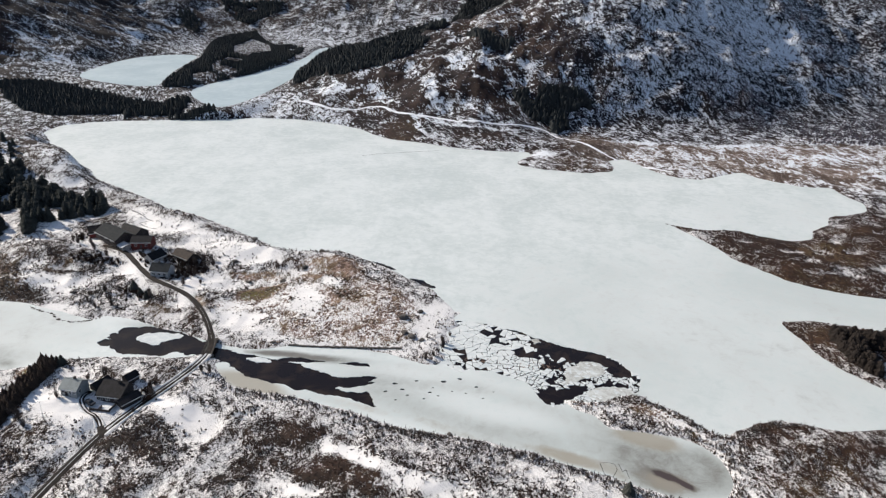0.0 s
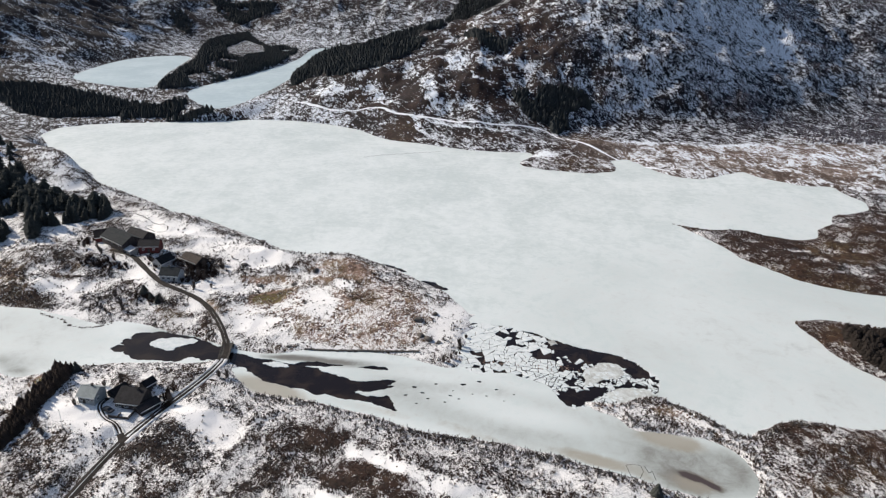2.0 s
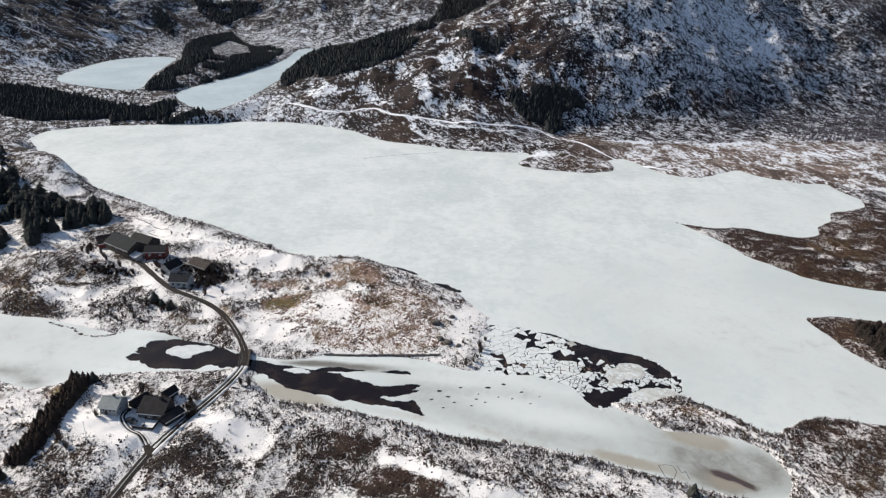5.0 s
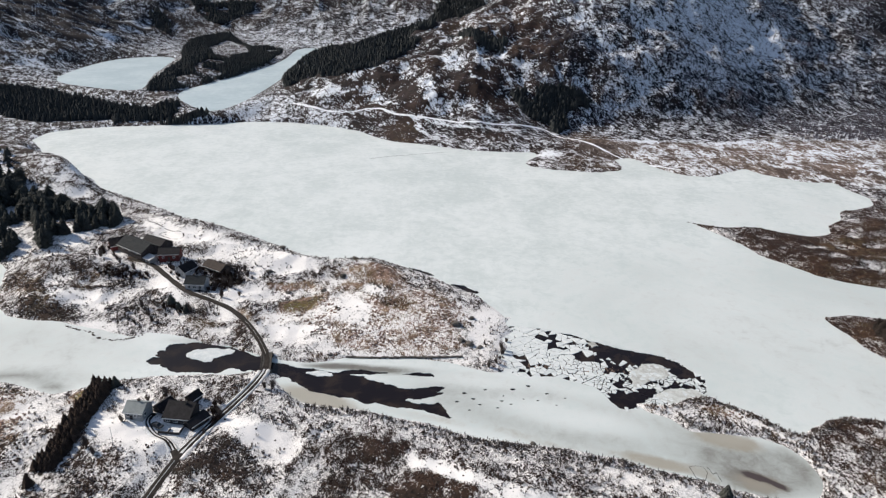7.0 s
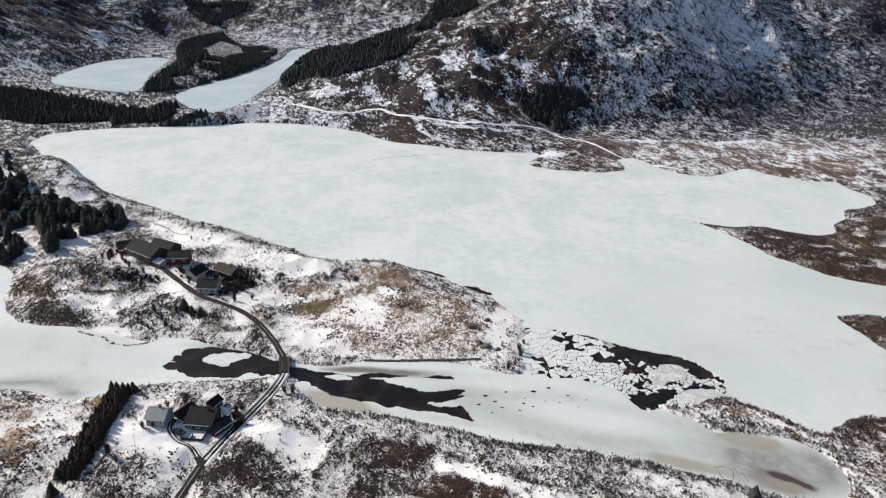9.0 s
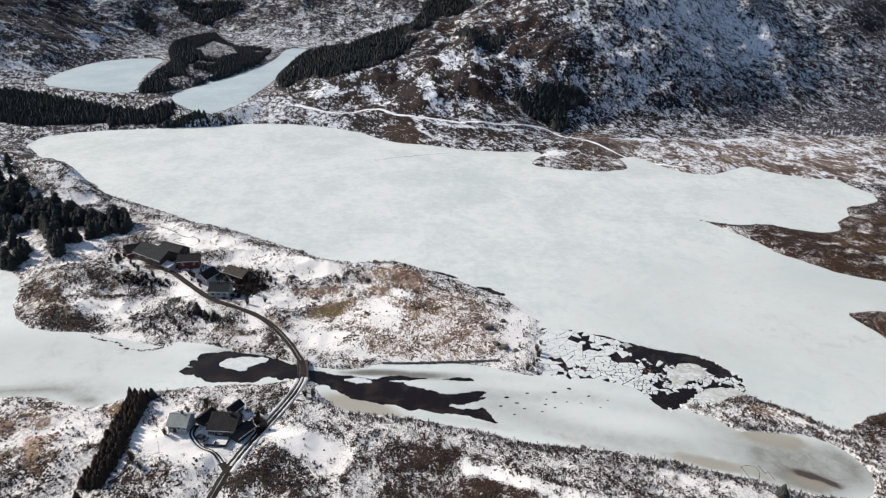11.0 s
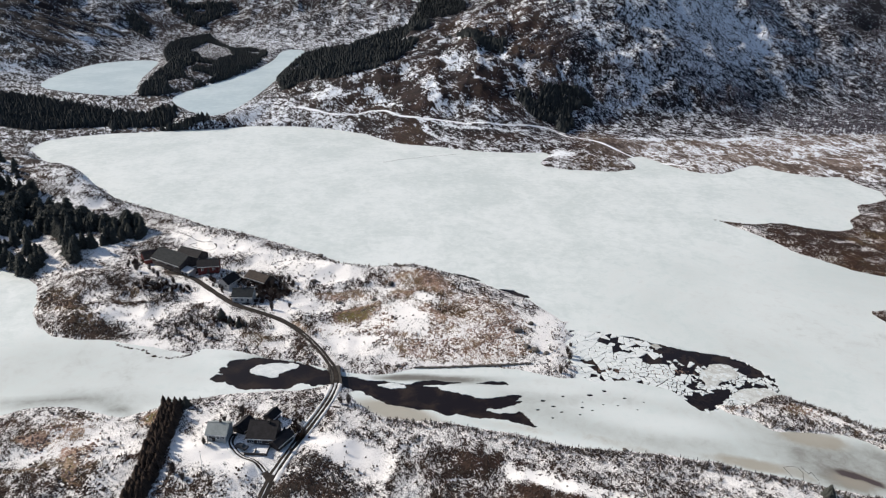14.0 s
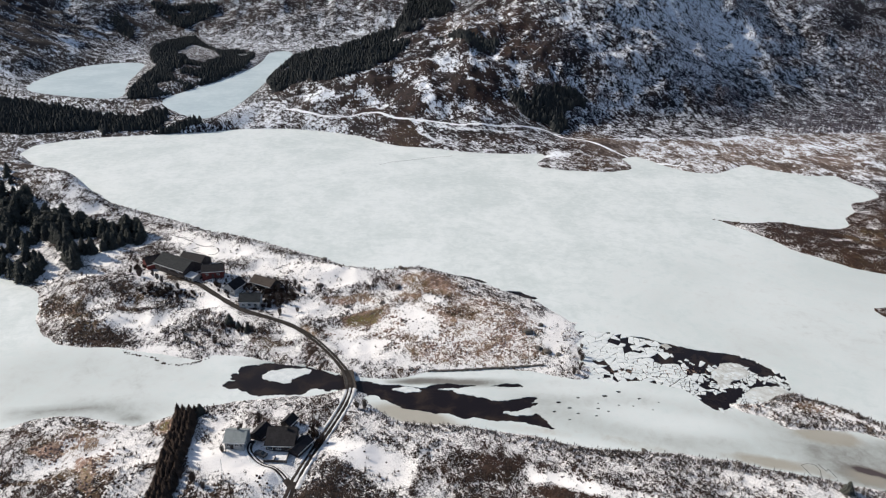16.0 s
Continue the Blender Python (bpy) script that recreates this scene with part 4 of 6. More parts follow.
def ice_sheet(name, outline, holes, level, step, reach, near=None):
    lo, hi = outline.min(0) - 12, outline.max(0) + 12
    px, py = np.meshgrid(np.arange(lo[0], hi[0], step), np.arange(lo[1], hi[1], step))
    pts = np.stack([px.ravel(), py.ravel()], 1)
    if near is not None:
        gone = (pts[:, 0] > near[0]) & (pts[:, 0] < near[2]) & (pts[:, 1] > near[1]) & (pts[:, 1] < near[3])
        px, py = np.meshgrid(np.arange(near[0], near[2], near[4]), np.arange(near[1], near[3], near[4]))
        pts = np.r_[pts[~gone], np.stack([px.ravel(), py.ravel()], 1)]
    keep = signed_distance(pts[:, 0], pts[:, 1], outline) < reach + step
    for h in holes:
        keep &= np.abs(signed_distance(pts[:, 0], pts[:, 1], h)) > 0.6
    co, tris = triangulated(pts[keep], holes)
    mid = co[tris].mean(1)
    good = signed_distance(mid[:, 0], mid[:, 1], outline) < reach
    for h in holes:
        good &= signed_distance(mid[:, 0], mid[:, 1], h) > 0
    tris = tris[good]
    sides = []
    count = {}
    for t in tris:
        for a, b in ((t[0], t[1]), (t[1], t[2]), (t[2], t[0])):
            count[(a, b)] = True
    for a, b in count:
        if (b, a) not in count:
            sides += [(b, a, a + len(co)), (b, a + len(co), b + len(co))]
    top = np.c_[co, np.full(len(co), level)]
    low = np.c_[co, np.full(len(co), level - 0.3)]
    return fast_mesh(name, np.r_[top, low], np.r_[tris, np.array(sides)], ICE, 3), np.r_[co, co]


lake_ice, ice_xy = ice_sheet("lake_ice", SHORE, HOLES, 0.0, 4.0, 5.0, (-150, 148, 96, 240, 1.5))
tagged(lake_ice, "pale green-white lake ice with grey wet patches and open leads", "ice", kind="structure")
ix, iy = ice_xy[:, 0], ice_xy[:, 1]
wet = blobs(ix, iy, 0.0, [(140, 250, 140, 110, 0, 0.38), (220, 400, 90, 60, 0, 0.25), (12, 196, 64, 17, -24, 0.72), (64, 176, 30, 14, -24, 0.72), (-190, 246, 60, 30, 0, 0.5), (68, 207, 8, 4, 0, 0.7), (-165, 222, 30, 6, 0, 0.5), (-138, 236, 10, 9, 0, 0.35), (-110, 246, 22, 4, -10, 0.7), (-44, 226, 30, 2.6, -8, 1.25), (-62, 229, 10, 2, 0, 1.4),
                            (28, 216, 12, 5, -20, 0.4), (-186, 225, 18, 3.5, 5, 1.1), (-160, 217, 8, 3, -30, 0.9), (-12, 219, 22, 5, -15, 0.3), (20, 196, 30, 8, -20, 0.2), (-150, 244, 14, 6, -20, 0.4), (86, 167, 10, 7, -80, 1.2), (71, 162, 12, 6.5, -22, 1.15), (74, 170, 20, 9, -25, 0.95), (56, 166, 5.9, 2.5, -46, 0.7), (70, 183, 7.9, 3.1, -19, 0.4), (72, 164, 4.4, 1.5, -31, 2.3), (77, 160, 2.6, 1.2, -40, 2.3)])
tan = blobs(ix, iy, 0.0, [(-66, 208, 20, 6, -28, 1.1), (71, 181, 12, 5, -20, 1.1), (45, 171, 15, 3.4, -22, 1.1), (56, 165, 5.9, 2.0, -46, 0.6), (72, 161, 9, 5, -17, 0.7), (-30, 197, 24, 3, -18, 0.5), (4, 185, 20, 3, -30, 0.5)])
wet = np.maximum(wet, 0.25 * (1 - smooth(-signed_distance(ix, iy, SHORE), 0.5, 5)))
paint(lake_ice, "wet", wet)
paint(lake_ice, "tan", tan)
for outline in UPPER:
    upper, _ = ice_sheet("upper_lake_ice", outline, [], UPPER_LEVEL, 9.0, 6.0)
    upper.data.materials[0] = HAZY_HILL_ICE
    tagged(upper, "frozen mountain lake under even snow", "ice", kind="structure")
pond_water = link_mesh("pond_water", [(-150, 214, -0.2), (-87, 214, -0.2), (-87, 262, -0.2), (-150, 262, -0.2)], [(0, 1, 2, 3)], FILM)
tagged(pond_water, "brown slushy water with a thin film of ice", "water", kind="structure")
wx0, wy0, wx1, wy1 = -87, 188, 92, 325
water = link_mesh("water", [(wx0, wy0, -0.2), (wx1, wy0, -0.2), (wx1, wy1, -0.2), (wx0, wy1, -0.2)], [(0, 1, 2, 3)], WATER)
tagged(water, "dark open water in the leads of the ice", "water", kind="structure")


# ---------------------------------------------------------------- trees and scrub
RNG = np.random.RandomState(11)


def spruce_arrays(height, radius, levels, around, seed, core=7, taper=0.85):
    """Corners and triangles of a spruce crown: whorls of drooping boughs round a slim inner body."""
    rng = np.random.RandomState(seed)
    v, f = [], []
    for k in range(levels):
        u = k / levels
        z = height * (0.07 + 0.9 * u)
        r = radius * (1 - u) ** taper * rng.uniform(0.8, 1.12) + 0.12
        start = rng.uniform(0, 6.28)
        for j in range(around):
            a = start + 6.283 * j / around + rng.uniform(-0.25, 0.25)
            q = r * rng.uniform(0.72, 1.15)
            w = q * rng.uniform(0.26, 0.4)
            ca, sa = math.cos(a), math.sin(a)
            droop = q * rng.uniform(0.25, 0.5)
            n = len(v)
            v += [(0, 0, z + 0.1 * q), (0.62 * q * ca - w * sa, 0.62 * q * sa + w * ca, z - 0.75 * droop),
                  (q * ca, q * sa, z - droop * 0.8), (0.62 * q * ca + w * sa, 0.62 * q * sa - w * ca, z - 0.75 * droop),
                  (0.55 * q * ca, 0.55 * q * sa, z - 0.12 * droop)]
            f += [(n, n + 1, n + 4), (n + 1, n + 2, n + 4), (n + 2, n + 3, n + 4), (n + 3, n, n + 4)]
    n = len(v)
    v += [(0.5 * radius * math.cos(6.283 * j / core), 0.5 * radius * math.sin(6.283 * j / core), 0.05 * height) for j in range(core)] + [(0, 0, height)]
    f += [(n + j, n + (j + 1) % core, n + core) for j in range(core)]
    return np.array(v), np.array(f)


def twig_arrays(seed, count=13, tall=1.5, wide=0.7, thick=0.05):
    """A leafless shrub: thin tapered stems that lean out of one root."""
    rng = np.random.RandomState(seed)
    v, f = [], []
    for _ in range(count):
        a, lean = rng.uniform(0, 6.28), rng.uniform(0.05, 1.0)
        h = tall * rng.uniform(0.5, 1.0)
        bx, by = 0.25 * wide * math.cos(a), 0.25 * wide * math.sin(a)
        tx, ty = wide * lean * math.cos(a), wide * lean * math.sin(a)
        b = a + rng.uniform(0, 3.14)
        ox, oy = thick * math.cos(b), thick * math.sin(b)
        n = len(v)
        mx, my = 0.5 * (bx + tx), 0.5 * (by + ty)
        v += [(bx - ox, by - oy, -0.15), (bx + ox, by + oy, -0.15), (mx + ox, my + oy, 0.6 * h), (mx - ox, my - oy, 0.6 * h), (tx, ty, h),
              (mx + 0.22 * wide * math.cos(b), my + 0.22 * wide * math.sin(b), 0.85 * h)]
        f += [(n, n + 1, n + 2), (n, n + 2, n + 3), (n + 3, n + 2, n + 4), (n + 3, n + 2, n + 5)]
    return np.array(v), np.array(f)


def mound_arrays(seed):
    """A low ragged cushion of heather."""
    rng = np.random.RandomState(seed)
    v, f = [], []
    for ring, (r, z) in enumerate(((1.0, -0.1), (0.8, 0.35), (0.4, 0.62))):
        for j in range(7):
            a = 6.283 * (j + 0.5 * ring) / 7
            q = r * rng.uniform(0.7, 1.3)
            v.append((q * math.cos(a), q * math.sin(a), z * rng.uniform(0.6, 1.35)))
    v.append((0, 0, 0.75))
    for ring in range(2):
        for j in range(7):
            a, b = ring * 7 + j, ring * 7 + (j + 1) % 7
            f += [(a, b, b + 7), (a, b + 7, a + 7)]
    f += [(14 + j, 14 + (j + 1) % 7, 21) for j in range(7)]
    return np.array(v), np.array(f)


def scatter(name, kinds, places, sizes, mat, label, category, squash=None):
    """ONE object of many small plants: for each place one of the kinds, turned and scaled."""
    places = np.asarray(places, float)
    vs, fs, n = [], [], 0
    for k, (p, s) in enumerate(zip(places, sizes)):
        v, f = kinds[k % len(kinds)]
        a = RNG.uniform(0, 6.28)
        c, q = math.cos(a) * s, math.sin(a) * s
        tall = s * (RNG.uniform(0.8, 1.2) if squash is None else squash * RNG.uniform(0.7, 1.3))
        vs.append(np.stack([v[:, 0] * c - v[:, 1] * q + p[0], v[:, 0] * q + v[:, 1] * c + p[1], v[:, 2] * tall + p[2]], 1))
        fs.append(f + n)
        n += len(v)
    ob = fast_mesh(name, np.concatenate(vs), np.concatenate(fs), mat, 3)
    return tagged(ob, label, category, kind="stuff")


def inside_points(outline, spacing, jitter=0.42, gaps=()):
    """Points all over a patch of the plan, on a shaken grid."""
    p = np.array(outline, float)
    lo, hi = p.min(0), p.max(0)
    gx_, gy_ = np.meshgrid(np.arange(lo[0], hi[0], spacing), np.arange(lo[1], hi[1], spacing))
    q = np.stack([gx_.ravel(), gy_.ravel()], 1) + RNG.uniform(-jitter, jitter, (gx_.size, 2)) * spacing
    keep = signed_distance(q[:, 0], q[:, 1], p) + 3 * fbm(q[:, 0], q[:, 1], 14, 2) < 0
    for g in gaps:
        keep &= signed_distance(q[:, 0], q[:, 1], np.array(g, float)) > 0
    q = q[keep]
    return np.c_[q, terrain(q[:, 0], q[:, 1])]


def tree_proto(height, radius, seed):
    tree = new("spruce_tree")
    tagged(tree, "dark green spruce standing in the snowy grove", "tree", "spruces by the farm")
    leaf = HEDGE_LEAF if seed == 44 else NEEDLES
    bm = bmesh.new()
    bmesh.ops.create_cone(bm, cap_ends=True, segments=7, radius1=0.025 * height, radius2=0.006 * height, depth=0.8 * height,
                          matrix=Matrix.Translation((0, 0, 0.38 * height)))
    part("trunk", bm, BARK, tree, "grey-brown bark")
    v, f = spruce_arrays(height, radius, 12, 9, seed, taper=0.85 if seed == 44 else 0.58)
    link_mesh("crown", v, f, leaf, tree)
    return tree


PROTO_SIZES = [(10.0, 3.7), (8.4, 3.4), (11.0, 3.8), (6.4, 2.9), (5.2, 2.2)]
PROTOS = [tree_proto(h, r, 40 + k) for k, (h, r) in enumerate(PROTO_SIZES)]
GROVE = [(-315, 448), (-286, 439), (-263, 428), (-256, 409), (-232, 398), (-218, 388), (-198, 387), (-194, 373), (-206, 361), (-213, 344), (-219, 331), (-232, 325), (-253, 339), (-290, 348)]
GROVE_GAPS = [[(-272, 402), (-260, 402), (-252, 388), (-264, 384)], [(-251, 377), (-242, 379), (-226, 346), (-237, 343)], [(-267, 436), (-250, 432), (-254, 415), (-264, 417)],
              [(-232, 380), (-214, 378), (-212, 358), (-224, 352)]]
SINGLE_TREES = [(-300, 470, 0), (-296, 460, 2), (-306, 462, 1), (-291, 452, 3), (-310, 476, 0), (-285, 440, 1), (-137, 278, 3), (-133, 275, 3), (-129, 272, 3), (-138, 216, 3), (58, 155, 3), (-143.6, 165.5, 4)]


def plant(x, y, k, scale, first=[True] * 5):
    """Puts the next tree of a kind on the ground: the first one is the original."""
    m = Matrix.Translation((x, y, height_at(x, y) - 0.1)) @ Matrix.Rotation(RNG.uniform(0, 6.28), 4, "Z")
    t = PROTOS[k]
    if first[k]:
        first[k] = False
        t.matrix_basis = m
        return t
    t = copy_thing(t, m)
    t.scale = (scale, scale, scale * RNG.uniform(0.9, 1.1))
    return t


grove = inside_points(GROVE, 4.2, 0.45, GROVE_GAPS)
grove = grove[fbm(grove[:, 0] + 9, grove[:, 1], 22, 3) < 0.15]
front = grove[:, 1] < 384
for x, y, z in grove[front]:
    plant(x, y, RNG.choice([0, 1, 2, 3], p=[0.35, 0.3, 0.15, 0.2]), RNG.uniform(0.75, 1.1))
back_kinds = [spruce_arrays(1.0, r, 9, 7, s, 6, 0.58) for r, s in ((0.34, 21), (0.38, 22), (0.31, 23))]
scatter("grove_forest", back_kinds, grove[~front], RNG.uniform(7.0, 12.0, int((~front).sum())), NEEDLES, "dense dark spruces above the frozen pond", "forest")
for x, y, k in SINGLE_TREES:
    tagged(plant(x, y, k, RNG.uniform(0.6, 0.85)), "lone dark spruce among snow and scrub")
HEDGE = [(-142.5, 216), (-142, 206), (-141.5, 196), (-141.5, 186), (-142.5, 172)]
for row in (-2.4, -0.8, 0.8, 2.4):
    line = np.array(HEDGE, float)
    for y in np.arange(173, 217, 1.8):
        x = np.interp(y, line[::-1, 1], line[::-1, 0]) + row + RNG.uniform(-0.4, 0.4)
        t = plant(x, y + RNG.uniform(-0.5, 0.5), 4, RNG.uniform(0.8, 1.05))
        tagged(t, "dense brown-black conifer in a planted windbreak", "tree", "windbreak spruces")



def far_spruce_arrays(radius, seed):
    """A spruce far off: three ragged skirts of boughs, one over another."""
    rng = np.random.RandomState(seed)
    v, f = [], []
    for low, high, r in ((0.02, 0.7, 1.0), (0.28, 0.9, 0.88), (0.55, 1.0, 0.62)):
        n = len(v)
        for j in range(7):
            a = 6.283 * (j + rng.uniform(-0.3, 0.3)) / 7
            q = radius * r * rng.uniform(0.65, 1.2)
            v.append((q * math.cos(a), q * math.sin(a), low + rng.uniform(-0.02, 0.08)))
        v.append((rng.uniform(-0.02, 0.02), rng.uniform(-0.02, 0.02), high))
        f += [(n + j, n + (j + 1) % 7, n + 7) for j in range(7)]
    return np.array(v), np.array(f)


FAR_KINDS = [far_spruce_arrays(r, s) for r, s in ((0.33, 1), (0.38, 2), (0.3, 3), (0.42, 4))]
FORESTS = [("lakeside", 5.0, 9.5, [(-475, 745), (-433, 767), (-416, 758), (-343, 716), (-302, 688), (-274, 678), (-264, 689), (-247, 678), (-217, 645), (-209, 640), (-217, 637), (-245, 629), (-290, 625), (-299, 645), (-339, 633), (-357, 626), (-395, 645), (-440, 690)], []),
           ("island", 5.4, 8.5, [(-302, 748), (-311, 791), (-312, 854), (-307, 898), (-348, 1040), (-372, 1128), (-380, 1204), (-368, 1243), (-336, 1287), (-273, 1162), (-248, 1178), (-212, 1106), (-212, 974), (-232, 870), (-252, 820), (-262, 793), (-282, 745)],
            [[(-341, 1159), (-329, 1232), (-287, 1184), (-256, 1068), (-257, 927), (-276, 933)], [(-290, 806), (-276, 825), (-258, 817), (-262, 789), (-275, 772)]]),
           ("slope", 8.0, 11, [(-466, 1268), (-460, 1311), (-425, 1262), (-417, 1202), (-441, 1225)], []),
           ("ridge", 4.6, 8.5, [(-175, 860), (-160, 757), (-150, 724), (-122, 722), (-86, 713), (-55, 715), (-19, 762), (6, 834), (0, 870), (-20, 900), (-80, 880), (-130, 900), (-168, 930)], []),
           ("hollow", 4.2, 10, [(70, 651), (89, 653), (106, 655), (128, 656), (148, 652), (136, 630), (104, 598), (101, 613), (81, 624), (75, 636)], []),
           ("islet", 3.6, 9, [(167, 250), (176, 248), (190, 249), (215, 240), (215, 214), (178, 214), (171, 221), (165, 229), (166, 240)], []),
           ("upland", 8.0, 13, [(-441, 1411), (-316, 1461), (-327, 1382), (-358, 1331), (-392, 1349)], []),
           ("vale", 8.0, 13, [(-30, 1060), (20, 1050), (110, 1200), (140, 1500), (60, 1500), (0, 1250)], []),
           ("brow", 4.5, 9, [(15, 784), (38, 753), (62, 740), (77, 737), (74, 714), (57, 720), (41, 720)], [])]
for title, gap, tall, outline, gaps in FORESTS:
    p = inside_points(outline, gap * 0.52, gaps=gaps)
    p = p[(fbm(p[:, 0] + 5, p[:, 1], 45, 3) < (0.2 if title == "lakeside" else 0.16))]
    p[:, 2] -= 0.3
    scatter(f"{title}_forest", back_kinds if title == "islet" else FAR_KINDS, p, tall * RNG.uniform(0.42, 0.78, len(p)), ISLET_LEAF if title == "islet" else FAR_NEEDLES, "dense dark spruce wood on a snowy slope", "forest")


# scrub, heather and straw tussocks
def low_tuft_arrays(seed, sides=6):
    """A small ragged cushion: a skirt, a shoulder and a top."""
    rng = np.random.RandomState(seed)
    v = []
    for r, z in ((1.0, -0.15), (0.7, 0.5)):
        for j in range(sides):
            a = 6.283 * (j + 0.5 * z) / sides
            q = r * rng.uniform(0.65, 1.3)
            v.append((q * math.cos(a), q * math.sin(a), z * rng.uniform(0.5, 1.5)))
    v.append((rng.uniform(-0.3, 0.3), rng.uniform(-0.3, 0.3), 0.95))
    f = []
    for j in range(sides):
        k = (j + 1) % sides
        f += [(j, k, sides + k), (j, sides + k, sides + j), (sides + j, sides + k, 2 * sides)]
    return np.array(v), np.array(f)


q = RNG.uniform((-300, 136), (130, 450), (330000, 2))
dist = shore_distance(q[:, 0], q[:, 1])
near_road = np.minimum(line_distance(q[:, 0], q[:, 1], ROAD_LINE) - 2.6, line_distance(q[:, 0], q[:, 1], DRIVE_LINE) - 2.0)
dry = (dist > 1.0) & (near_road > 0) & (np.hypot(q[:, 0] + 116, q[:, 1] - 194) > 13)
dry &= signed_distance(q[:, 0], q[:, 1], np.array(GROVE, float)) > -3
q, dist = q[dry], dist[dry]
cov, turf, bir = spot_maps(q[:, 0], q[:, 1], (0.5, 0.22, 0.35))
cov = cov - 0.34 * (knolls(q[:, 0], q[:, 1], dist) + 0.04)
clump = fbm(q[:, 0], q[:, 1], 9, 3) * 2.2 + fbm(q[:, 0] + 70, q[:, 1], 2.5, 2) * 1.2
thin = 1 - 0.55 * smooth(q[:, 1], 290, 360)
bank = np.exp(-((dist - 2.5) / 2.5) ** 2) * (q[:, 1] < 215) * (q[:, 0] > -70)
rim = np.exp(-((dist - 4) / 4) ** 2) * (q[:, 1] > 300) * (q[:, 0] > -240)
scrub = RNG.rand(len(q)) < thin * (np.clip(0.85 * bir ** 1.4 + clump * 0.7 - 0.1, 0, 1) * 0.3 * (turf < 0.6) + bank * 0.45 + rim * 0.1)
p = np.c_[q[scrub], terrain(q[scrub, 0], q[scrub, 1])]
SHRUBS = [twig_arrays(s, 10, 1.5, 0.8) for s in range(5)]
scatter("bare_scrub", SHRUBS, p, RNG.uniform(0.4, 1.15, len(p)), TWIG, "leafless grey-brown birch and willow scrub in the snow", "scrub")
SAPLINGS = [twig_arrays(90 + s, 6, 1.0, 0.17, 0.022) for s in range(4)]
line = np.array(INLET_SHORE[13:28], float)
at = RNG.uniform(0, len(line) - 1.01, 260)
low = at.astype(int)
p = line[low] + (line[low + 1] - line[low]) * (at - low)[:, None] + np.stack([RNG.normal(-0.8, 1.0, 260), -np.abs(RNG.normal(1.6, 1.6, 260))], 1)
scatter("bank_birches", SAPLINGS, np.c_[p, terrain(p[:, 0], p[:, 1])], RNG.uniform(0.9, 2.0, len(p)), FAR_BIRCH, "thin leafless birch saplings in a row on the bank", "saplings")
tufts = ~scrub & (RNG.rand(len(q)) < thin * np.clip(0.6 - cov + clump * 0.6, 0.015, 1) * 0.85 * (turf < 0.55))
p = np.c_[q[tufts], terrain(q[tufts, 0], q[tufts, 1])]
MOUNDS = [mound_arrays(s) for s in range(5)]
TUFTS = [low_tuft_arrays(s) for s in range(6)]
scatter("heather_tufts", TUFTS, p, RNG.uniform(0.14, 0.5, len(p)), HEATH, "dark brown heather cushions above the snow", "heather", 0.8)
r = RNG.uniform((128, 196), (290, 420), (60000, 2))
far_out = shore_distance(r[:, 0], r[:, 1])
r = r[(far_out > 0.8) & (RNG.rand(len(r)) < np.clip(0.13 + 1.7 * fbm(r[:, 0], r[:, 1], 14, 4, 0.6), 0, 1))]
scatter("spit_heather", TUFTS, np.c_[r, terrain(r[:, 0], r[:, 1])], RNG.uniform(0.25, 0.75, len(r)), HEATH, "dark brown heather on the low spit across the ice", "heather", 0.8)
straw = ~scrub & ~tufts & (turf > 0.5) & (RNG.rand(len(q)) < np.clip(0.74 - cov + clump * 0.8, 0, 1) * 0.5)
p = np.c_[q[straw], terrain(q[straw, 0], q[straw, 1])]
scatter("straw_tussocks", TUFTS, p, RNG.uniform(0.2, 0.58, len(p)), STRAW, "pinkish straw tussocks of grass standing out of thin snow", "grass", 0.8)

# leafless birch woods on the mountain side and thinly on the hill
q = RNG.uniform((-160, 575), (760, 1060), (64000, 2))
lift = terrain(q[:, 0], q[:, 1])
clump = 0.27 + fbm(q[:, 0], q[:, 1], 60, 4, 0.6) * 1.6
wood = (RNG.rand(len(q)) < clump * smooth(q[:, 0], 60, 170) * (1 - 0.55 * smooth(q[:, 1], 690, 760))) | (RNG.rand(len(q)) < 0.16 * (clump - 0.2))
wood &= ((lift > 9) | ((q[:, 0] > 140) & (q[:, 1] > 584))) & (spot_maps(q[:, 0], q[:, 1], (0.4, 0, 0))[0] > 0.2)
BIRCHES = [twig_arrays(s, 8, 1.0, 0.42, 0.035) for s in (70, 71, 72, 73)]
p = np.c_[q[wood], lift[wood] - 0.2]
scatter("birch_woods", BIRCHES, p, RNG.uniform(2.2, 4.6, len(p)), FAR_BIRCH, "leafless grey birch woods on the snowy mountain side", "woods")

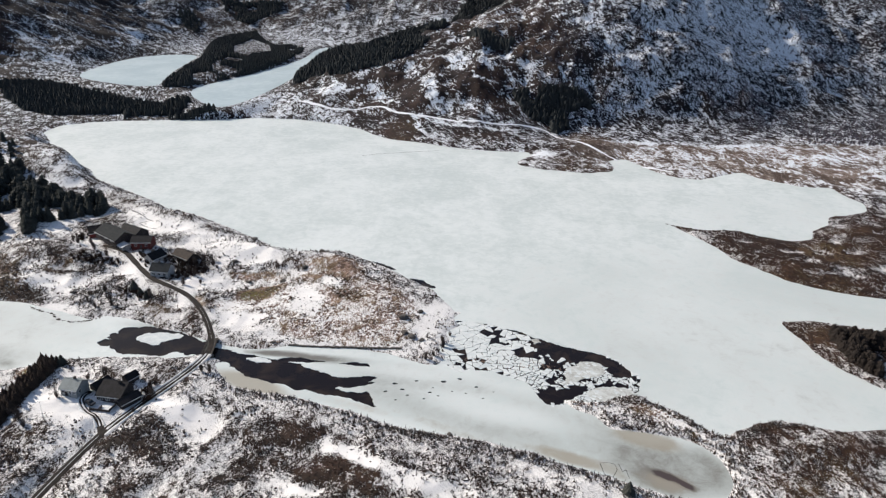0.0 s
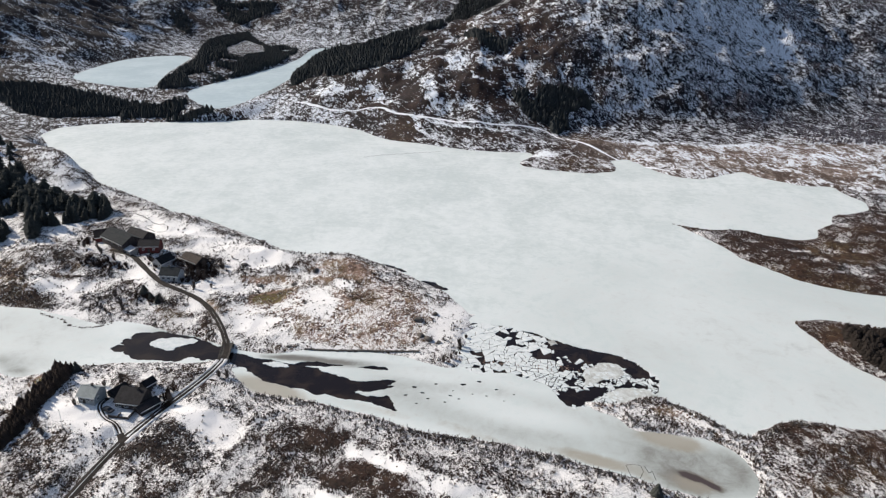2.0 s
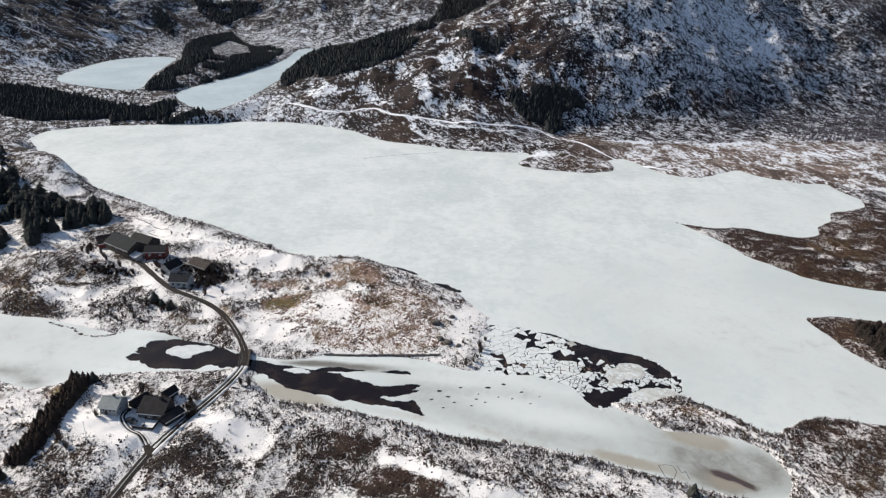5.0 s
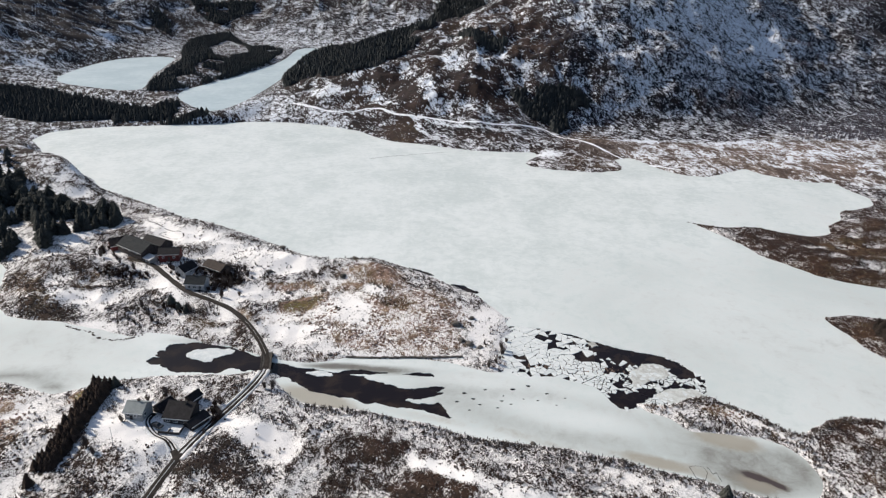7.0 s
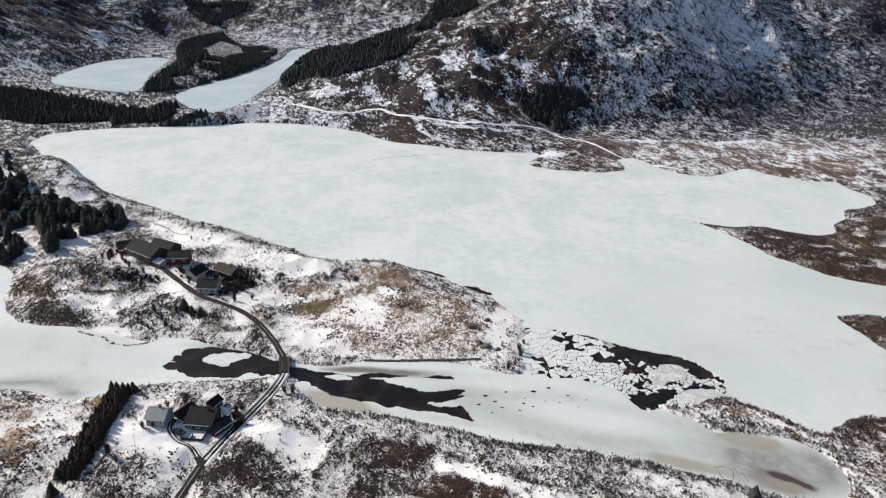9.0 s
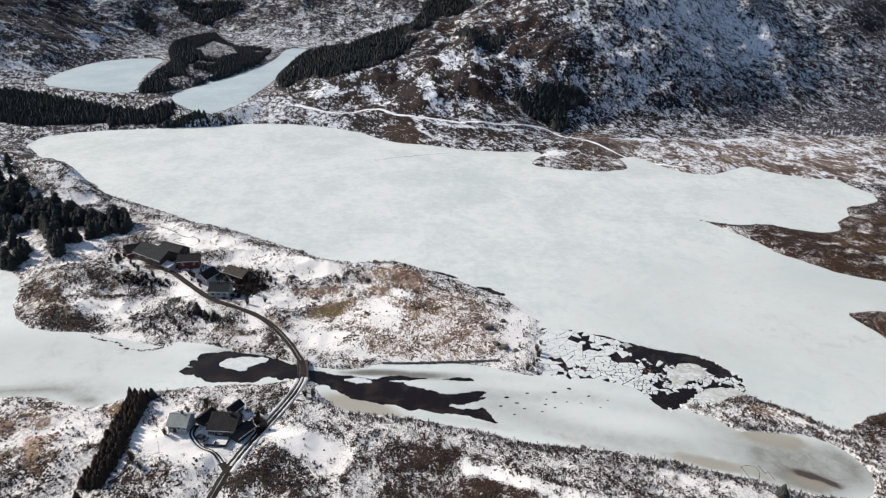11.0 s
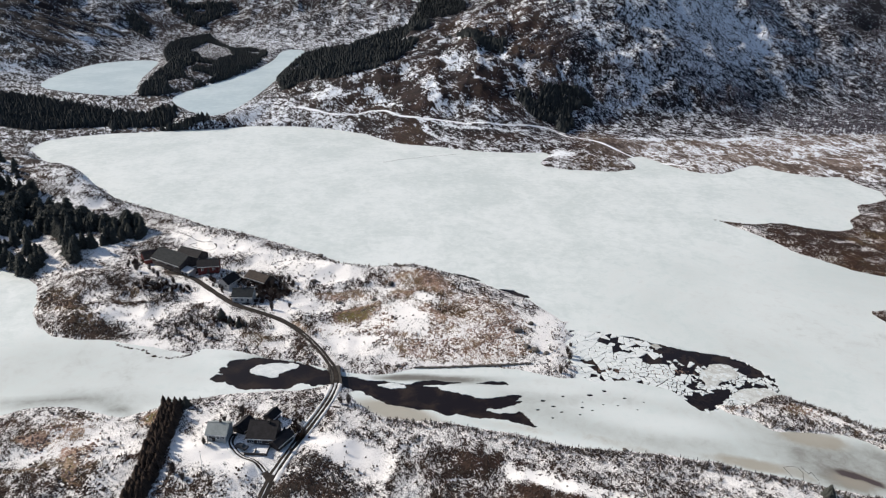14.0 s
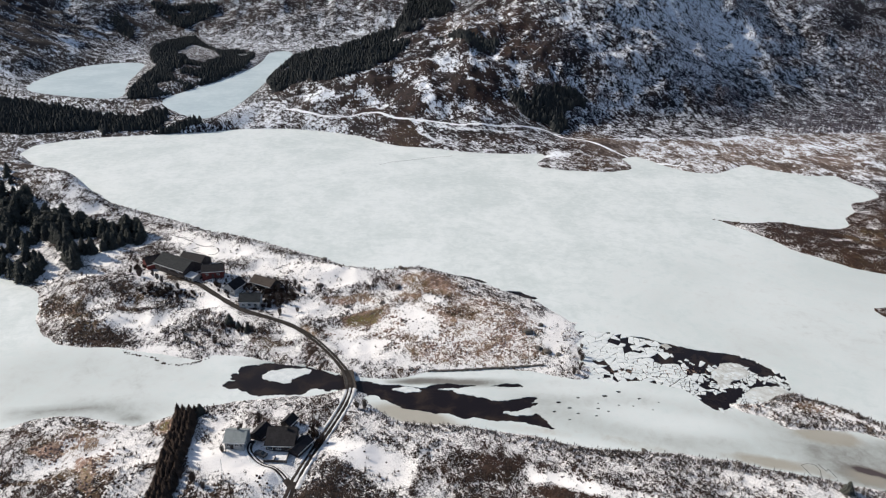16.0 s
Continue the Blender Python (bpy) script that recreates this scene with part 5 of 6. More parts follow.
# ---------------------------------------------------------------- road, drive and bridge
def ribbon(name, line, half, lift, mat, label, category, y_from=-1e9, y_to=1e9, offset=0.0, wobble=0.0, deck=None):
    pts = []
    for a, b in zip(line[:-1], line[1:]):
        n = max(1, int(np.hypot(*(b - a)) / 0.8))
        pts += [a + (b - a) * k / n for k in range(n)]
    pts = np.array([p for p in pts if y_from < p[1] < y_to])
    t = np.gradient(pts, axis=0)
    t /= np.hypot(t[:, 0], t[:, 1])[:, None]
    nrm = np.stack([-t[:, 1], t[:, 0]], 1)
    w = half * (1 + wobble * 2 * fbm(pts[:, 0], pts[:, 1], 5, 3))
    cols = []
    for s in (-1.0, -0.33, 0.33, 1.0):
        c = pts + nrm * (offset + s * w)[:, None]
        z = terrain(c[:, 0], c[:, 1]) + lift
        if deck is not None:
            z = np.where((pts[:, 1] > deck[0]) & (pts[:, 1] < deck[1]), np.maximum(z, deck[2] + lift), z)
        cols.append(np.c_[c, z - (0.25 if abs(s) == 1 else 0)])
    n = len(pts)
    v = np.concatenate(cols)
    f = [(k * n + i, k * n + i + 1, (k + 1) * n + i + 1, (k + 1) * n + i) for k in range(3) for i in range(n - 1)]
    ob = fast_mesh(name, v, f, mat)
    ob.data.shade_smooth()
    return tagged(ob, label, category, kind="structure")


ribbon("hill_track", FAR_TRACK_LINE, 1.15, 0.4, TRACK_SNOW, "narrow snow-covered track along the hill foot", "track", wobble=0.5)
DECK = (223.0, 239.0, 1.35)
ribbon("road", ROAD_LINE, 1.45, 0.22, GRAVEL, "narrow brown gravel road with wheel ruts", "road", wobble=0.25, deck=DECK)
ribbon("drive", DRIVE_LINE, 1.1, 0.2, GRAVEL, "short curved gravel drive to the houses", "road", wobble=0.3)
ribbon("garden_track", chaikin(GARDEN_TRACK, 1, False), 0.35, 0.08, GRAVEL, "thin brown track trodden round a snowy plot", "track", wobble=0.6)
for off, half, lo, hi in ((0.0, 0.42, 178, 226), (-1.55, 0.5, 176, 225), (1.55, 0.5, 186, 224), (0.05, 0.12, 236, 262), (0.0, 0.14, 120, 176)):
    ribbon("road_snow", ROAD_LINE, half, 0.29, RUT_SNOW, "strip of packed snow left between wheel ruts", "snow", lo, hi, off, 1.6, DECK)
for off, half in ((0.0, 0.36), (1.15, 0.42), (-1.15, 0.36)):
    ribbon("drive_snow", DRIVE_LINE, half, 0.27, RUT_SNOW, "strip of packed snow left between wheel ruts", "snow", 180, 197, off, 1.6)


def bridge():
    root = new("road_bridge")
    root.location = (-87.7, 230.5, 0)
    root.rotation_euler = (0, 0, radians(6))
    tagged(root, "small concrete road bridge with stone abutments over dark water", "bridge")
    part("deck", boxed(-1.85, -6.5, 0.95, 1.85, 6.5, 1.42, bevel=0.05), CONCRETE, root)
    for side in (-1, 1):
        part("abutment", boxed(-2.4, side * 6.2 - 1.6, -2.0, 2.4, side * 6.2 + 1.6, 0.95, bevel=0.15), STONE, root, "rough grey stone")
        part("edge_beam", boxed(side * 1.85 - 0.15, -6.5, 1.42, side * 1.85 + 0.15, 6.5, 1.62, bevel=0.03), CONCRETE, root)
        for k in range(6):
            y = -6.0 + 2.4 * k
            part("rail_post", boxed(side * 1.85 - 0.06, y - 0.06, 1.62, side * 1.85 + 0.06, y + 0.06, 2.45), BARK, root)
        part("rail", boxed(side * 1.85 - 0.05, -6.3, 2.35, side * 1.85 + 0.05, 6.3, 2.47), BARK, root, "weathered timber rail")


bridge()


# ---------------------------------------------------------------- houses
def house(name, label, x, y, turn, length, width, eave, rise, wall_mat, roof_mat, group, windows=(), chimney=None, over=0.45, skew=0.5, door=None, base=None):
    """A gabled house: the ridge runs along its own x. skew: where the ridge lies across the width."""
    root = new(name)
    z = height_at(x, y) - 0.1 if base is None else base
    root.matrix_world = Matrix.Translation((x, y, z)) @ Matrix.Rotation(radians(turn), 4, "Z")
    tagged(root, label, "house" if "house" in name else "barn" if "barn" in name else "shed", group)
    L, W, r = length / 2, width / 2, -width / 2 + width * skew
    bm = bmesh.new()
    ring = [(-W, -1.2), (W, -1.2), (W, eave), (r, eave + rise), (-W, eave)]
    a = [bm.verts.new((-L, p, q)) for p, q in ring]
    b = [bm.verts.new((L, p, q)) for p, q in ring]
    bm.faces.new(a)
    bm.faces.new(b)
    for k in range(5):
        bm.faces.new((a[k], a[(k + 1) % 5], b[(k + 1) % 5], b[k]))
    part("wall", bm, wall_mat, root)
    for side, edge in ((-1, -W), (1, W)):
        bm = bmesh.new()
        run = edge - r
        down = rise / abs(run)
        ex = edge + side * over
        ez = eave - over * down
        for xx in (-L - over, L + over):
            for yy, zz in ((r, eave + rise + 0.05), (ex, ez + 0.05), (ex, ez + 0.23), (r, eave + rise + 0.23)):
                bm.verts.new((xx, yy, zz))
        bm.verts.ensure_lookup_table()
        v = bm.verts
        for f in ((0, 1, 2, 3), (4, 5, 6, 7), (0, 1, 5, 4), (1, 2, 6, 5), (2, 3, 7, 6), (3, 0, 4, 7)):
            bm.faces.new([v[k] for k in f])
        part("roof", bm, roof_mat, root)
        part("fascia", boxed(-L - over - 0.02, ex - 0.03, ez - 0.1, L + over + 0.02, ex + 0.03, ez + 0.2), TRIM, root, "pale fascia board")
    part("ridge_cap", boxed(-L - over, r - 0.12, eave + rise + 0.16, L + over, r + 0.12, eave + rise + 0.3, bevel=0.04), roof_mat, root)
    for face, along, sill, w, h in windows:
        if face in "fb":
            s = -1 if face == "f" else 1
            pane = boxed(along - w / 2, s * W - 0.03, sill, along + w / 2, s * W + 0.03, sill + h)
            frame_box = (along - w / 2 - 0.1, s * (W + 0.02) - 0.05, sill - 0.1, along + w / 2 + 0.1, s * (W + 0.02) + 0.05, sill)
            tops = (along - w / 2 - 0.1, s * (W + 0.02) - 0.05, sill + h, along + w / 2 + 0.1, s * (W + 0.02) + 0.05, sill + h + 0.1)
            bars = [(along + q - 0.05, s * (W + 0.02) - 0.04, sill, along + q + 0.05, s * (W + 0.02) + 0.04, sill + h) for q in (-w / 2 - 0.05, 0, w / 2 + 0.05)]
        else:
            s = -1 if face == "l" else 1
            pane = boxed(s * L - 0.03, along - w / 2, sill, s * L + 0.03, along + w / 2, sill + h)
            frame_box = (s * (L + 0.02) - 0.05, along - w / 2 - 0.1, sill - 0.1, s * (L + 0.02) + 0.05, along + w / 2 + 0.1, sill)
            tops = (s * (L + 0.02) - 0.05, along - w / 2 - 0.1, sill + h, s * (L + 0.02) + 0.05, along + w / 2 + 0.1, sill + h + 0.1)
            bars = [(s * (L + 0.02) - 0.04, along + q - 0.05, sill, s * (L + 0.02) + 0.04, along + q + 0.05, sill + h) for q in (-w / 2 - 0.05, 0, w / 2 + 0.05)]
        win = part("window", pane, GLASS, root, "dark glass pane")
        bm = boxed(*frame_box)
        box(bm, *tops)
        for q in bars:
            box(bm, *q)
        part("window_frame", bm, TRIM, win, "white frame")
    if door:
        face, along = door
        s = -1 if face == "f" else 1
        part("door", boxed(along - 0.5, s * W - 0.06, 0, along + 0.5, s * W + 0.06, 2.1, bevel=0.03), WALL_DARK, root)
    if chimney is not None:
        cx, cy = chimney
        stack = part("chimney", boxed(cx - 0.35, cy - 0.35, eave, cx + 0.35, cy + 0.35, eave + rise + 0.9, bevel=0.03), STONE, root, "grey brick chimney")
        part("chimney_cap", boxed(cx - 0.42, cy - 0.42, eave + rise + 0.9, cx + 0.42, cy + 0.42, eave + rise + 1.0), CONCRETE, stack)
    return root


CROFT, FARM = "buildings of the croft by the bridge", "buildings of the farm"
house("grey_house", "grey boarded house with a pale sheet roof in snow", -122.8, 196.2, -10, 6.0, 6.4, 3.3, 1.9, WALL_GREY, ROOF_GREY, CROFT,
      [("f", -1.9, 1.6, 0.9, 1.0), ("f", 0.6, 1.6, 0.9, 1.0), ("f", 2.1, 1.6, 0.8, 1.0), ("r", -1.5, 1.4, 1.0, 1.1), ("l", 0.0, 1.4, 1.0, 1.1)], (0.5, 0.3), door=("f", -0.9))
house("dark_house", "dark stained house with a wide black felt roof", -109.2, 196.2, -9, 8.6, 8.0, 2.5, 2.5, WALL_DARK, ROOF_DARK, CROFT,
      [("f", -2.9, 0.9, 1.3, 1.1), ("f", -0.3, 0.9, 1.3, 1.1), ("f", 3.0, 0.9, 1.2, 1.1), ("l", 1.0, 1.0, 1.0, 1.0)], (1.5, 1.0), skew=0.72, door=("f", 1.8))
house("annex_shed", "low dark lean-to shed beside the black-roofed house", -103.6, 193.2, 55, 7.0, 4.0, 2.0, 1.0, WALL_DARK, ROOF_DARK, CROFT)
house("garage_shed", "small dark garage with a black roof behind the grey house", -116.2, 200.8, 60, 5.6, 4.4, 2.2, 1.4, WALL_DARK, ROOF_DARK, CROFT, door=("f", 0.0))
house("store_shed", "small dark store shed with a black roof", -107.6, 204.8, 60, 4.2, 3.4, 2.0, 1.2, WALL_DARK, ROOF_DARK, CROFT)
house("farm_barn", "large old barn with a slate roof and dark walls", -168.0, 330.5, -38, 20, 11, 2.4, 3.2, WALL_DARK, ROOF_SLATE, FARM,
      [("f", -6.0, 1.0, 1.2, 1.0), ("f", 0.0, 1.0, 1.2, 1.0), ("f", 6.0, 1.0, 1.2, 1.0)], door=("f", 3.0))
house("side_barn", "dark red wing with a brown roof beside the large barn", -180.0, 339.0, 30, 11, 8, 2.8, 2.6, WALL_RED, ROOF_BROWN, FARM)
house("red_barn", "red boarded barn with a low dark roof", -150.3, 322.5, 4, 9.5, 7.5, 3.3, 2.0, WALL_RED, ROOF_DARK, FARM, [("f", -2.5, 1.3, 1.0, 0.9), ("f", 2.5, 1.3, 1.0, 0.9)], door=("f", 0.0))
house("back_barn", "long slate-roofed outbuilding behind the red barn", -161.5, 338.0, -30, 13, 8, 2.4, 2.4, WALL_DARK, ROOF_DARK, FARM)
house("milk_house", "small whitewashed lean-to with a snowy roof before the barn", -161.0, 321.8, -38, 8.5, 4.2, 2.1, 0.9, WALL_WHITE, RUT_SNOW, FARM, [("f", -2.0, 0.9, 0.9, 0.8), ("f", 1.8, 0.9, 0.9, 0.8)], door=("f", 0.0), skew=0.8)
house("slate_house", "pale boarded house with a grey slate roof by the road", -129.8, 293.5, -6, 8.6, 7.0, 3.4, 2.4, WALL_WHITE, ROOF_SLATE, FARM,
      [("f", -2.6, 1.4, 1.2, 1.1), ("f", 0.0, 1.4, 1.2, 1.1), ("f", 2.6, 1.4, 1.2, 1.1), ("l", 0.0, 1.4, 1.0, 1.1)], (-1.0, 0.2))
house("white_house", "white gabled house with a dark roof on the farm knoll", -139.0, 308.5, 62, 8.0, 6.0, 3.0, 2.4, WALL_WHITE, ROOF_DARK, FARM,
      [("l", -1.6, 1.4, 1.0, 1.2), ("l", 1.6, 1.4, 1.0, 1.2), ("f", 0.0, 1.4, 1.2, 1.1)], (0.0, 0.3))
house("brown_house", "long low house with a brown roof above the road", -125.5, 313.0, -36, 12, 7, 2.4, 2.0, WALL_DARK, ROOF_BROWN, FARM,
      [("f", -4.0, 1.0, 1.4, 1.1), ("f", 0.0, 1.0, 1.4, 1.1), ("f", 4.0, 1.0, 1.4, 1.1)], (2.0, 0.2))


def parked_car(x, y, turn):
    root = new("parked_car")
    root.matrix_world = Matrix.Translation((x, y, height_at(x, y) + 0.15)) @ Matrix.Rotation(radians(turn), 4, "Z")
    tagged(root, "dark parked car on the snowy yard", "car")
    part("body", boxed(-2.15, -0.88, 0.3, 2.15, 0.88, 0.92, bevel=0.12), CAR_PAINT, root)
    bm = bmesh.new()
    made = bmesh.ops.create_cube(bm, size=1.0, matrix=Matrix.Translation((-0.25, 0, 1.18)) @ Matrix.Diagonal((2.5, 1.6, 0.56, 1)))
    for v in made["verts"]:
        if v.co.z > 1.2:
            v.co.x = -0.25 + (v.co.x + 0.25) * 0.68
            v.co.y *= 0.84
    part("cabin", bm, GLASS, root, "dark windows")
    part("roof", boxed(-1.05, -0.66, 1.45, 0.55, 0.66, 1.51, bevel=0.03), CAR_PAINT, root)
    for px in (-1.35, 1.35):
        for py in (-0.8, 0.8):
            bm = bmesh.new()
            bmesh.ops.create_cone(bm, cap_ends=True, segments=14, radius1=0.33, radius2=0.33, depth=0.22, matrix=Matrix.Translation((px, py, 0.33)) @ Matrix.Rotation(radians(90), 4, "X"))
            part("wheel", bm, TYRE, root)


parked_car(-115.4, 190.6, -25)


def garden_wall():
    root = new("garden_wall")
    root.matrix_world = Matrix.Translation((-110.5, 188.6, height_at(-110.5, 188.6))) @ Matrix.Rotation(radians(-9), 4, "Z")
    tagged(root, "low dark timber fence round the snowy terrace", "fence")
    part("terrace", boxed(-3.6, -1.2, -1.0, 3.2, 3.6, 0.35, bevel=0.04), RUT_SNOW, root, "terrace under trodden snow")
    for x0, y0, x1, y1 in ((-3.7, -1.35, 3.3, -1.2), (3.2, -1.3, 3.35, 3.4), (-0.6, -1.3, -0.45, 1.0)):
        part("rail", boxed(x0, y0, 0.95, x1, y1, 1.1), WALL_DARK, root)
        part("board", boxed(x0 + 0.04, y0 + 0.04, 0.2, x1 - 0.04, y1 - 0.04, 0.85), WALL_DARK, root)
    for k in range(6):
        part("post", boxed(-3.72 + 1.4 * k, -1.37, -0.5, -3.58 + 1.4 * k, -1.18, 1.15), WALL_DARK, root)


garden_wall()


def bare_tree_proto(seed, tall):
    root = new("bare_tree")
    tagged(root, "leafless dark birch with fine tangled twigs", "tree", "bare trees round the houses and shores")
    bm = bmesh.new()
    bmesh.ops.create_cone(bm, cap_ends=True, segments=6, radius1=0.14, radius2=0.05, depth=0.7 * tall, matrix=Matrix.Translation((0, 0, 0.3 * tall)))
    part("trunk", bm, BARK, root, "grey bark")
    v, f = twig_arrays(seed, 80, tall * 0.95, tall * 0.4, 0.05)
    v[:, 2] += 0.12 * tall
    link_mesh("crown", v, f, TWIG, root, False)
    return root


GARDEN_SHRUBS = [(-128, 303), (-127, 309), (-123, 305), (-122, 311), (-121.8, 297), (-123, 293), (-120.4, 301), (-118.6, 304), (-134.6, 311), (-143, 307.5), (-147, 313), (-131, 309), (-116, 300), (-117, 294), (-113, 298), (-174, 306), (-169.5, 305), (-164, 308), (-159, 306), (-169, 311), (-178, 309), (-188, 332), (-186, 336), (-137, 276), (-131, 273), (-98, 196), (-99, 201)]
p = np.repeat(np.array(GARDEN_SHRUBS), 9, 0) + RNG.normal(0, 1.7, (9 * len(GARDEN_SHRUBS), 2))
p = np.c_[p, terrain(p[:, 0], p[:, 1])]
THICKETS = [twig_arrays(80 + s, 34, 1.5, 0.95, 0.06) for s in range(4)]
scatter("garden_shrubs", THICKETS, p, RNG.uniform(0.8, 1.6, len(p)), HEATH, "dark leafless thickets round the farm houses", "shrubs")
BARE = [bare_tree_proto(60 + k, h) for k, h in enumerate((4.2, 5.2, 3.4))]
BARE_SPOTS = [(-122, 292), (-119, 296), (-116, 300), (-121, 300), (-118, 305), (-114, 304), (-124, 297), (-116, 309), (-112, 300), (-99, 199), (-97, 196), (-100.5, 189), (-127, 192), (-118, 207), (-124, 205),
              (3, 240), (4, 236), (2, 232), (0, 228), (-3, 226), (6, 246), (-147, 262), (-152, 266), (-143, 268), (-155, 272), (-148, 274), (-136, 268), (-140, 263)]
BARE_SPOTS2 = [(-114, 293), (-109, 298), (-107, 303), (-111, 309), (-120, 309), (-123, 301), (-127, 294), (-134, 297), (-140, 300), (-145, 311), (-149, 314), (-176, 322), (-183, 322), (-192, 336), (-112, 296), (-110, 305), (-118, 290), (-125, 304), (-130, 300), (-133, 309), (-141, 309), (-143, 316), (-190, 330), (-186, 326), (-178, 325), (-160, 318), (-165, 312), (-172, 316), (-180, 318), (-187, 334), (-116, 284), (-110, 286), (-86, 213), (-82, 214), (-130, 276), (-127, 272), (-134, 180), (-137, 183), (-131, 178)]
used = set()
for k, (x, y) in enumerate(BARE_SPOTS + BARE_SPOTS2):
    m = Matrix.Translation((x + RNG.uniform(-0.8, 0.8), y + RNG.uniform(-0.8, 0.8), height_at(x, y) - 0.2)) @ Matrix.Rotation(k * 2.1, 4, "Z")
    if k % 3 not in used:
        used.add(k % 3)
        BARE[k % 3].matrix_basis = m
    else:
        t = copy_thing(BARE[k % 3], m)
        g = RNG.uniform(0.55, 1.0)
        t.scale = (g, g, g)


# ---------------------------------------------------------------- floes in the leads
def voronoi_cells(points, shrink, rng, reach=4.5):
    """Convex cells round the points, drawn in a little from their neighbours."""
    for k, p in enumerate(points):
        near = points[np.argsort(np.hypot(*(points - p).T))[1:15]]
        cell = [p + reach * np.array((math.cos(a), math.sin(a))) for a in np.arange(0, 6.28, 0.5)]
        for n in near:
            mid, way = (p + n) / 2, (n - p) / np.hypot(*(n - p))
            out = []
            for a, b in zip(cell, cell[1:] + cell[:1]):
                da, db = (a - mid) @ way, (b - mid) @ way
                if da <= 0:
                    out.append(a)
                if (da < 0) != (db < 0):
                    out.append(a + (b - a) * da / (da - db))
            cell = out
            if len(cell) < 3:
                break
        if len(cell) >= 3:
            gap = shrink * np.interp(p[0] - 0.8 * (p[1] - 230), [0, 30], [0.5, 1.1]) * rng.uniform(0.3, 1.7)
            c = np.mean(cell, 0)
            size = np.mean([np.hypot(*(c - v)) for v in cell])
            cell = np.array([v + (c - v) * min(0.5, gap / size) for v in cell])
            yield c, cell


def floe(c, cell, top, label, group, rest=None, mat=None):
    keep = [cell[0]]
    for v in cell[1:]:
        if np.hypot(*(v - keep[-1])) > 0.25:
            keep.append(v)
    if len(keep) < 3:
        return
    cell = chaikin(np.array(keep) - c, 1, True, 0.09) if len(keep) < 9 else np.array(keep) - c
    n = len(cell)
    v = [(x, y, -0.22) for x, y in cell] + [(x, y, top - 0.05) for x, y in cell] + [(0.93 * x, 0.93 * y, top) for x, y in cell]
    f = [tuple(range(2 * n, 3 * n))] + [(k + j * n, (k + 1) % n + j * n, (k + 1) % n + (j + 1) * n, k + (j + 1) * n) for j in range(2) for k in range(n)]
    if rest is not None:
        m = len(rest[0])
        rest[0].extend((x + c[0], y + c[1], z) for x, y, z in v)
        rest[1].extend(tuple(i + m for i in q) for q in f)
        return
    ob = link_mesh("ice_floe", v, f, mat or FLOE)
    ob.location = (c[0], c[1], 0)
    tagged(ob, label, "ice floe", group)


def shards(cell, target, rng):
    """Breaks a convex plate by random straight cracks until its pieces are small enough."""
    x, y = cell[:, 0], cell[:, 1]
    area = 0.5 * abs(np.dot(x, np.roll(y, -1)) - np.dot(y, np.roll(x, -1)))
    if area < target * rng.choice([0.35, 0.8, 1.5, 2.6]):
        yield cell
        return
    c = cell.mean(0) + rng.uniform(-0.2, 0.2, 2) * np.ptp(cell, axis=0)
    spread = cell - cell.mean(0)
    main = np.linalg.svd(spread)[2][0]
    a = math.atan2(main[1], main[0]) + rng.uniform(-0.65, 0.65)
    way = np.array((math.cos(a), math.sin(a)))
    for side in (1, -1):
        out = []
        for p, q in zip(cell, np.roll(cell, -1, 0)):
            dp, dq = side * ((p - c) @ way), side * ((q - c) @ way)
            if dp >= 0:
                out.append(p)
            if (dp < 0) != (dq < 0):
                out.append(p + (q - p) * dp / (dp - dq))
        if len(out) >= 3:
            yield from shards(np.array(out), target, rng)


rng = np.random.RandomState(5)
pts = np.array([(x, y) for x in np.arange(-2, 86, 9.0) for y in np.arange(194, 264, 9.0)]) + rng.uniform(-3.4, 3.4, (80, 2))
arc, south, lead = np.array(OPEN_ARC, float), np.array(OPEN_SOUTH, float), HOLES[len(SHORE_LEADS) + 2]
pieces = []
for _, cell in voronoi_cells(pts, 0.0, rng, 12.0):
    lean = cell.mean(0)[0] - 0.8 * (cell.mean(0)[1] - 230)
    pieces += [(piece.mean(0), piece, lean) for piece in shards(cell, np.interp(lean, [0, 25, 60], [11.0, 7.5, 3.0]), rng)]
mids = np.array([c for c, _, _ in pieces])
apart = np.minimum(signed_distance(mids[:, 0], mids[:, 1], arc), signed_distance(mids[:, 0], mids[:, 1], south))
loose = fbm(mids[:, 0], mids[:, 1], 9, 2) * 2.4 + np.interp([q[2] for q in pieces], [0, 12, 50], [-0.6, -0.05, 0.16])
stays = (signed_distance(mids[:, 0], mids[:, 1], lead) < 0.3) & (apart > 0.2) & (rng.rand(len(pieces)) > loose)
plates = sorted((q for q, ok in zip(pieces, stays) if ok), key=lambda q: q[0][1])
brash = ([], [])
for k_plate, (c, piece, lean) in enumerate(plates):
    size = np.mean(np.hypot(*(piece - c).T))
    k = 1 - min(0.4, rng.uniform(0.04, 0.24) * np.interp(lean, [0, 40], [0.55, 1.3]) / size)
    a = rng.uniform(-0.16, 0.16) * np.interp(lean, [0, 40], [0.4, 1.6])
    turn = np.array(((math.cos(a), -math.sin(a)), (math.sin(a), math.cos(a))))
    floe(c, c + (piece - c) @ turn.T * k, rng.uniform(-0.06, 0.05), "broken snow-covered ice floe in dark water", "floes in the lead",
         None if k_plate < 290 else brash)
tagged(link_mesh("ice_brash", *brash, FLOE), "field of broken snow-covered ice plates in dark water", "ice floes", kind="stuff")
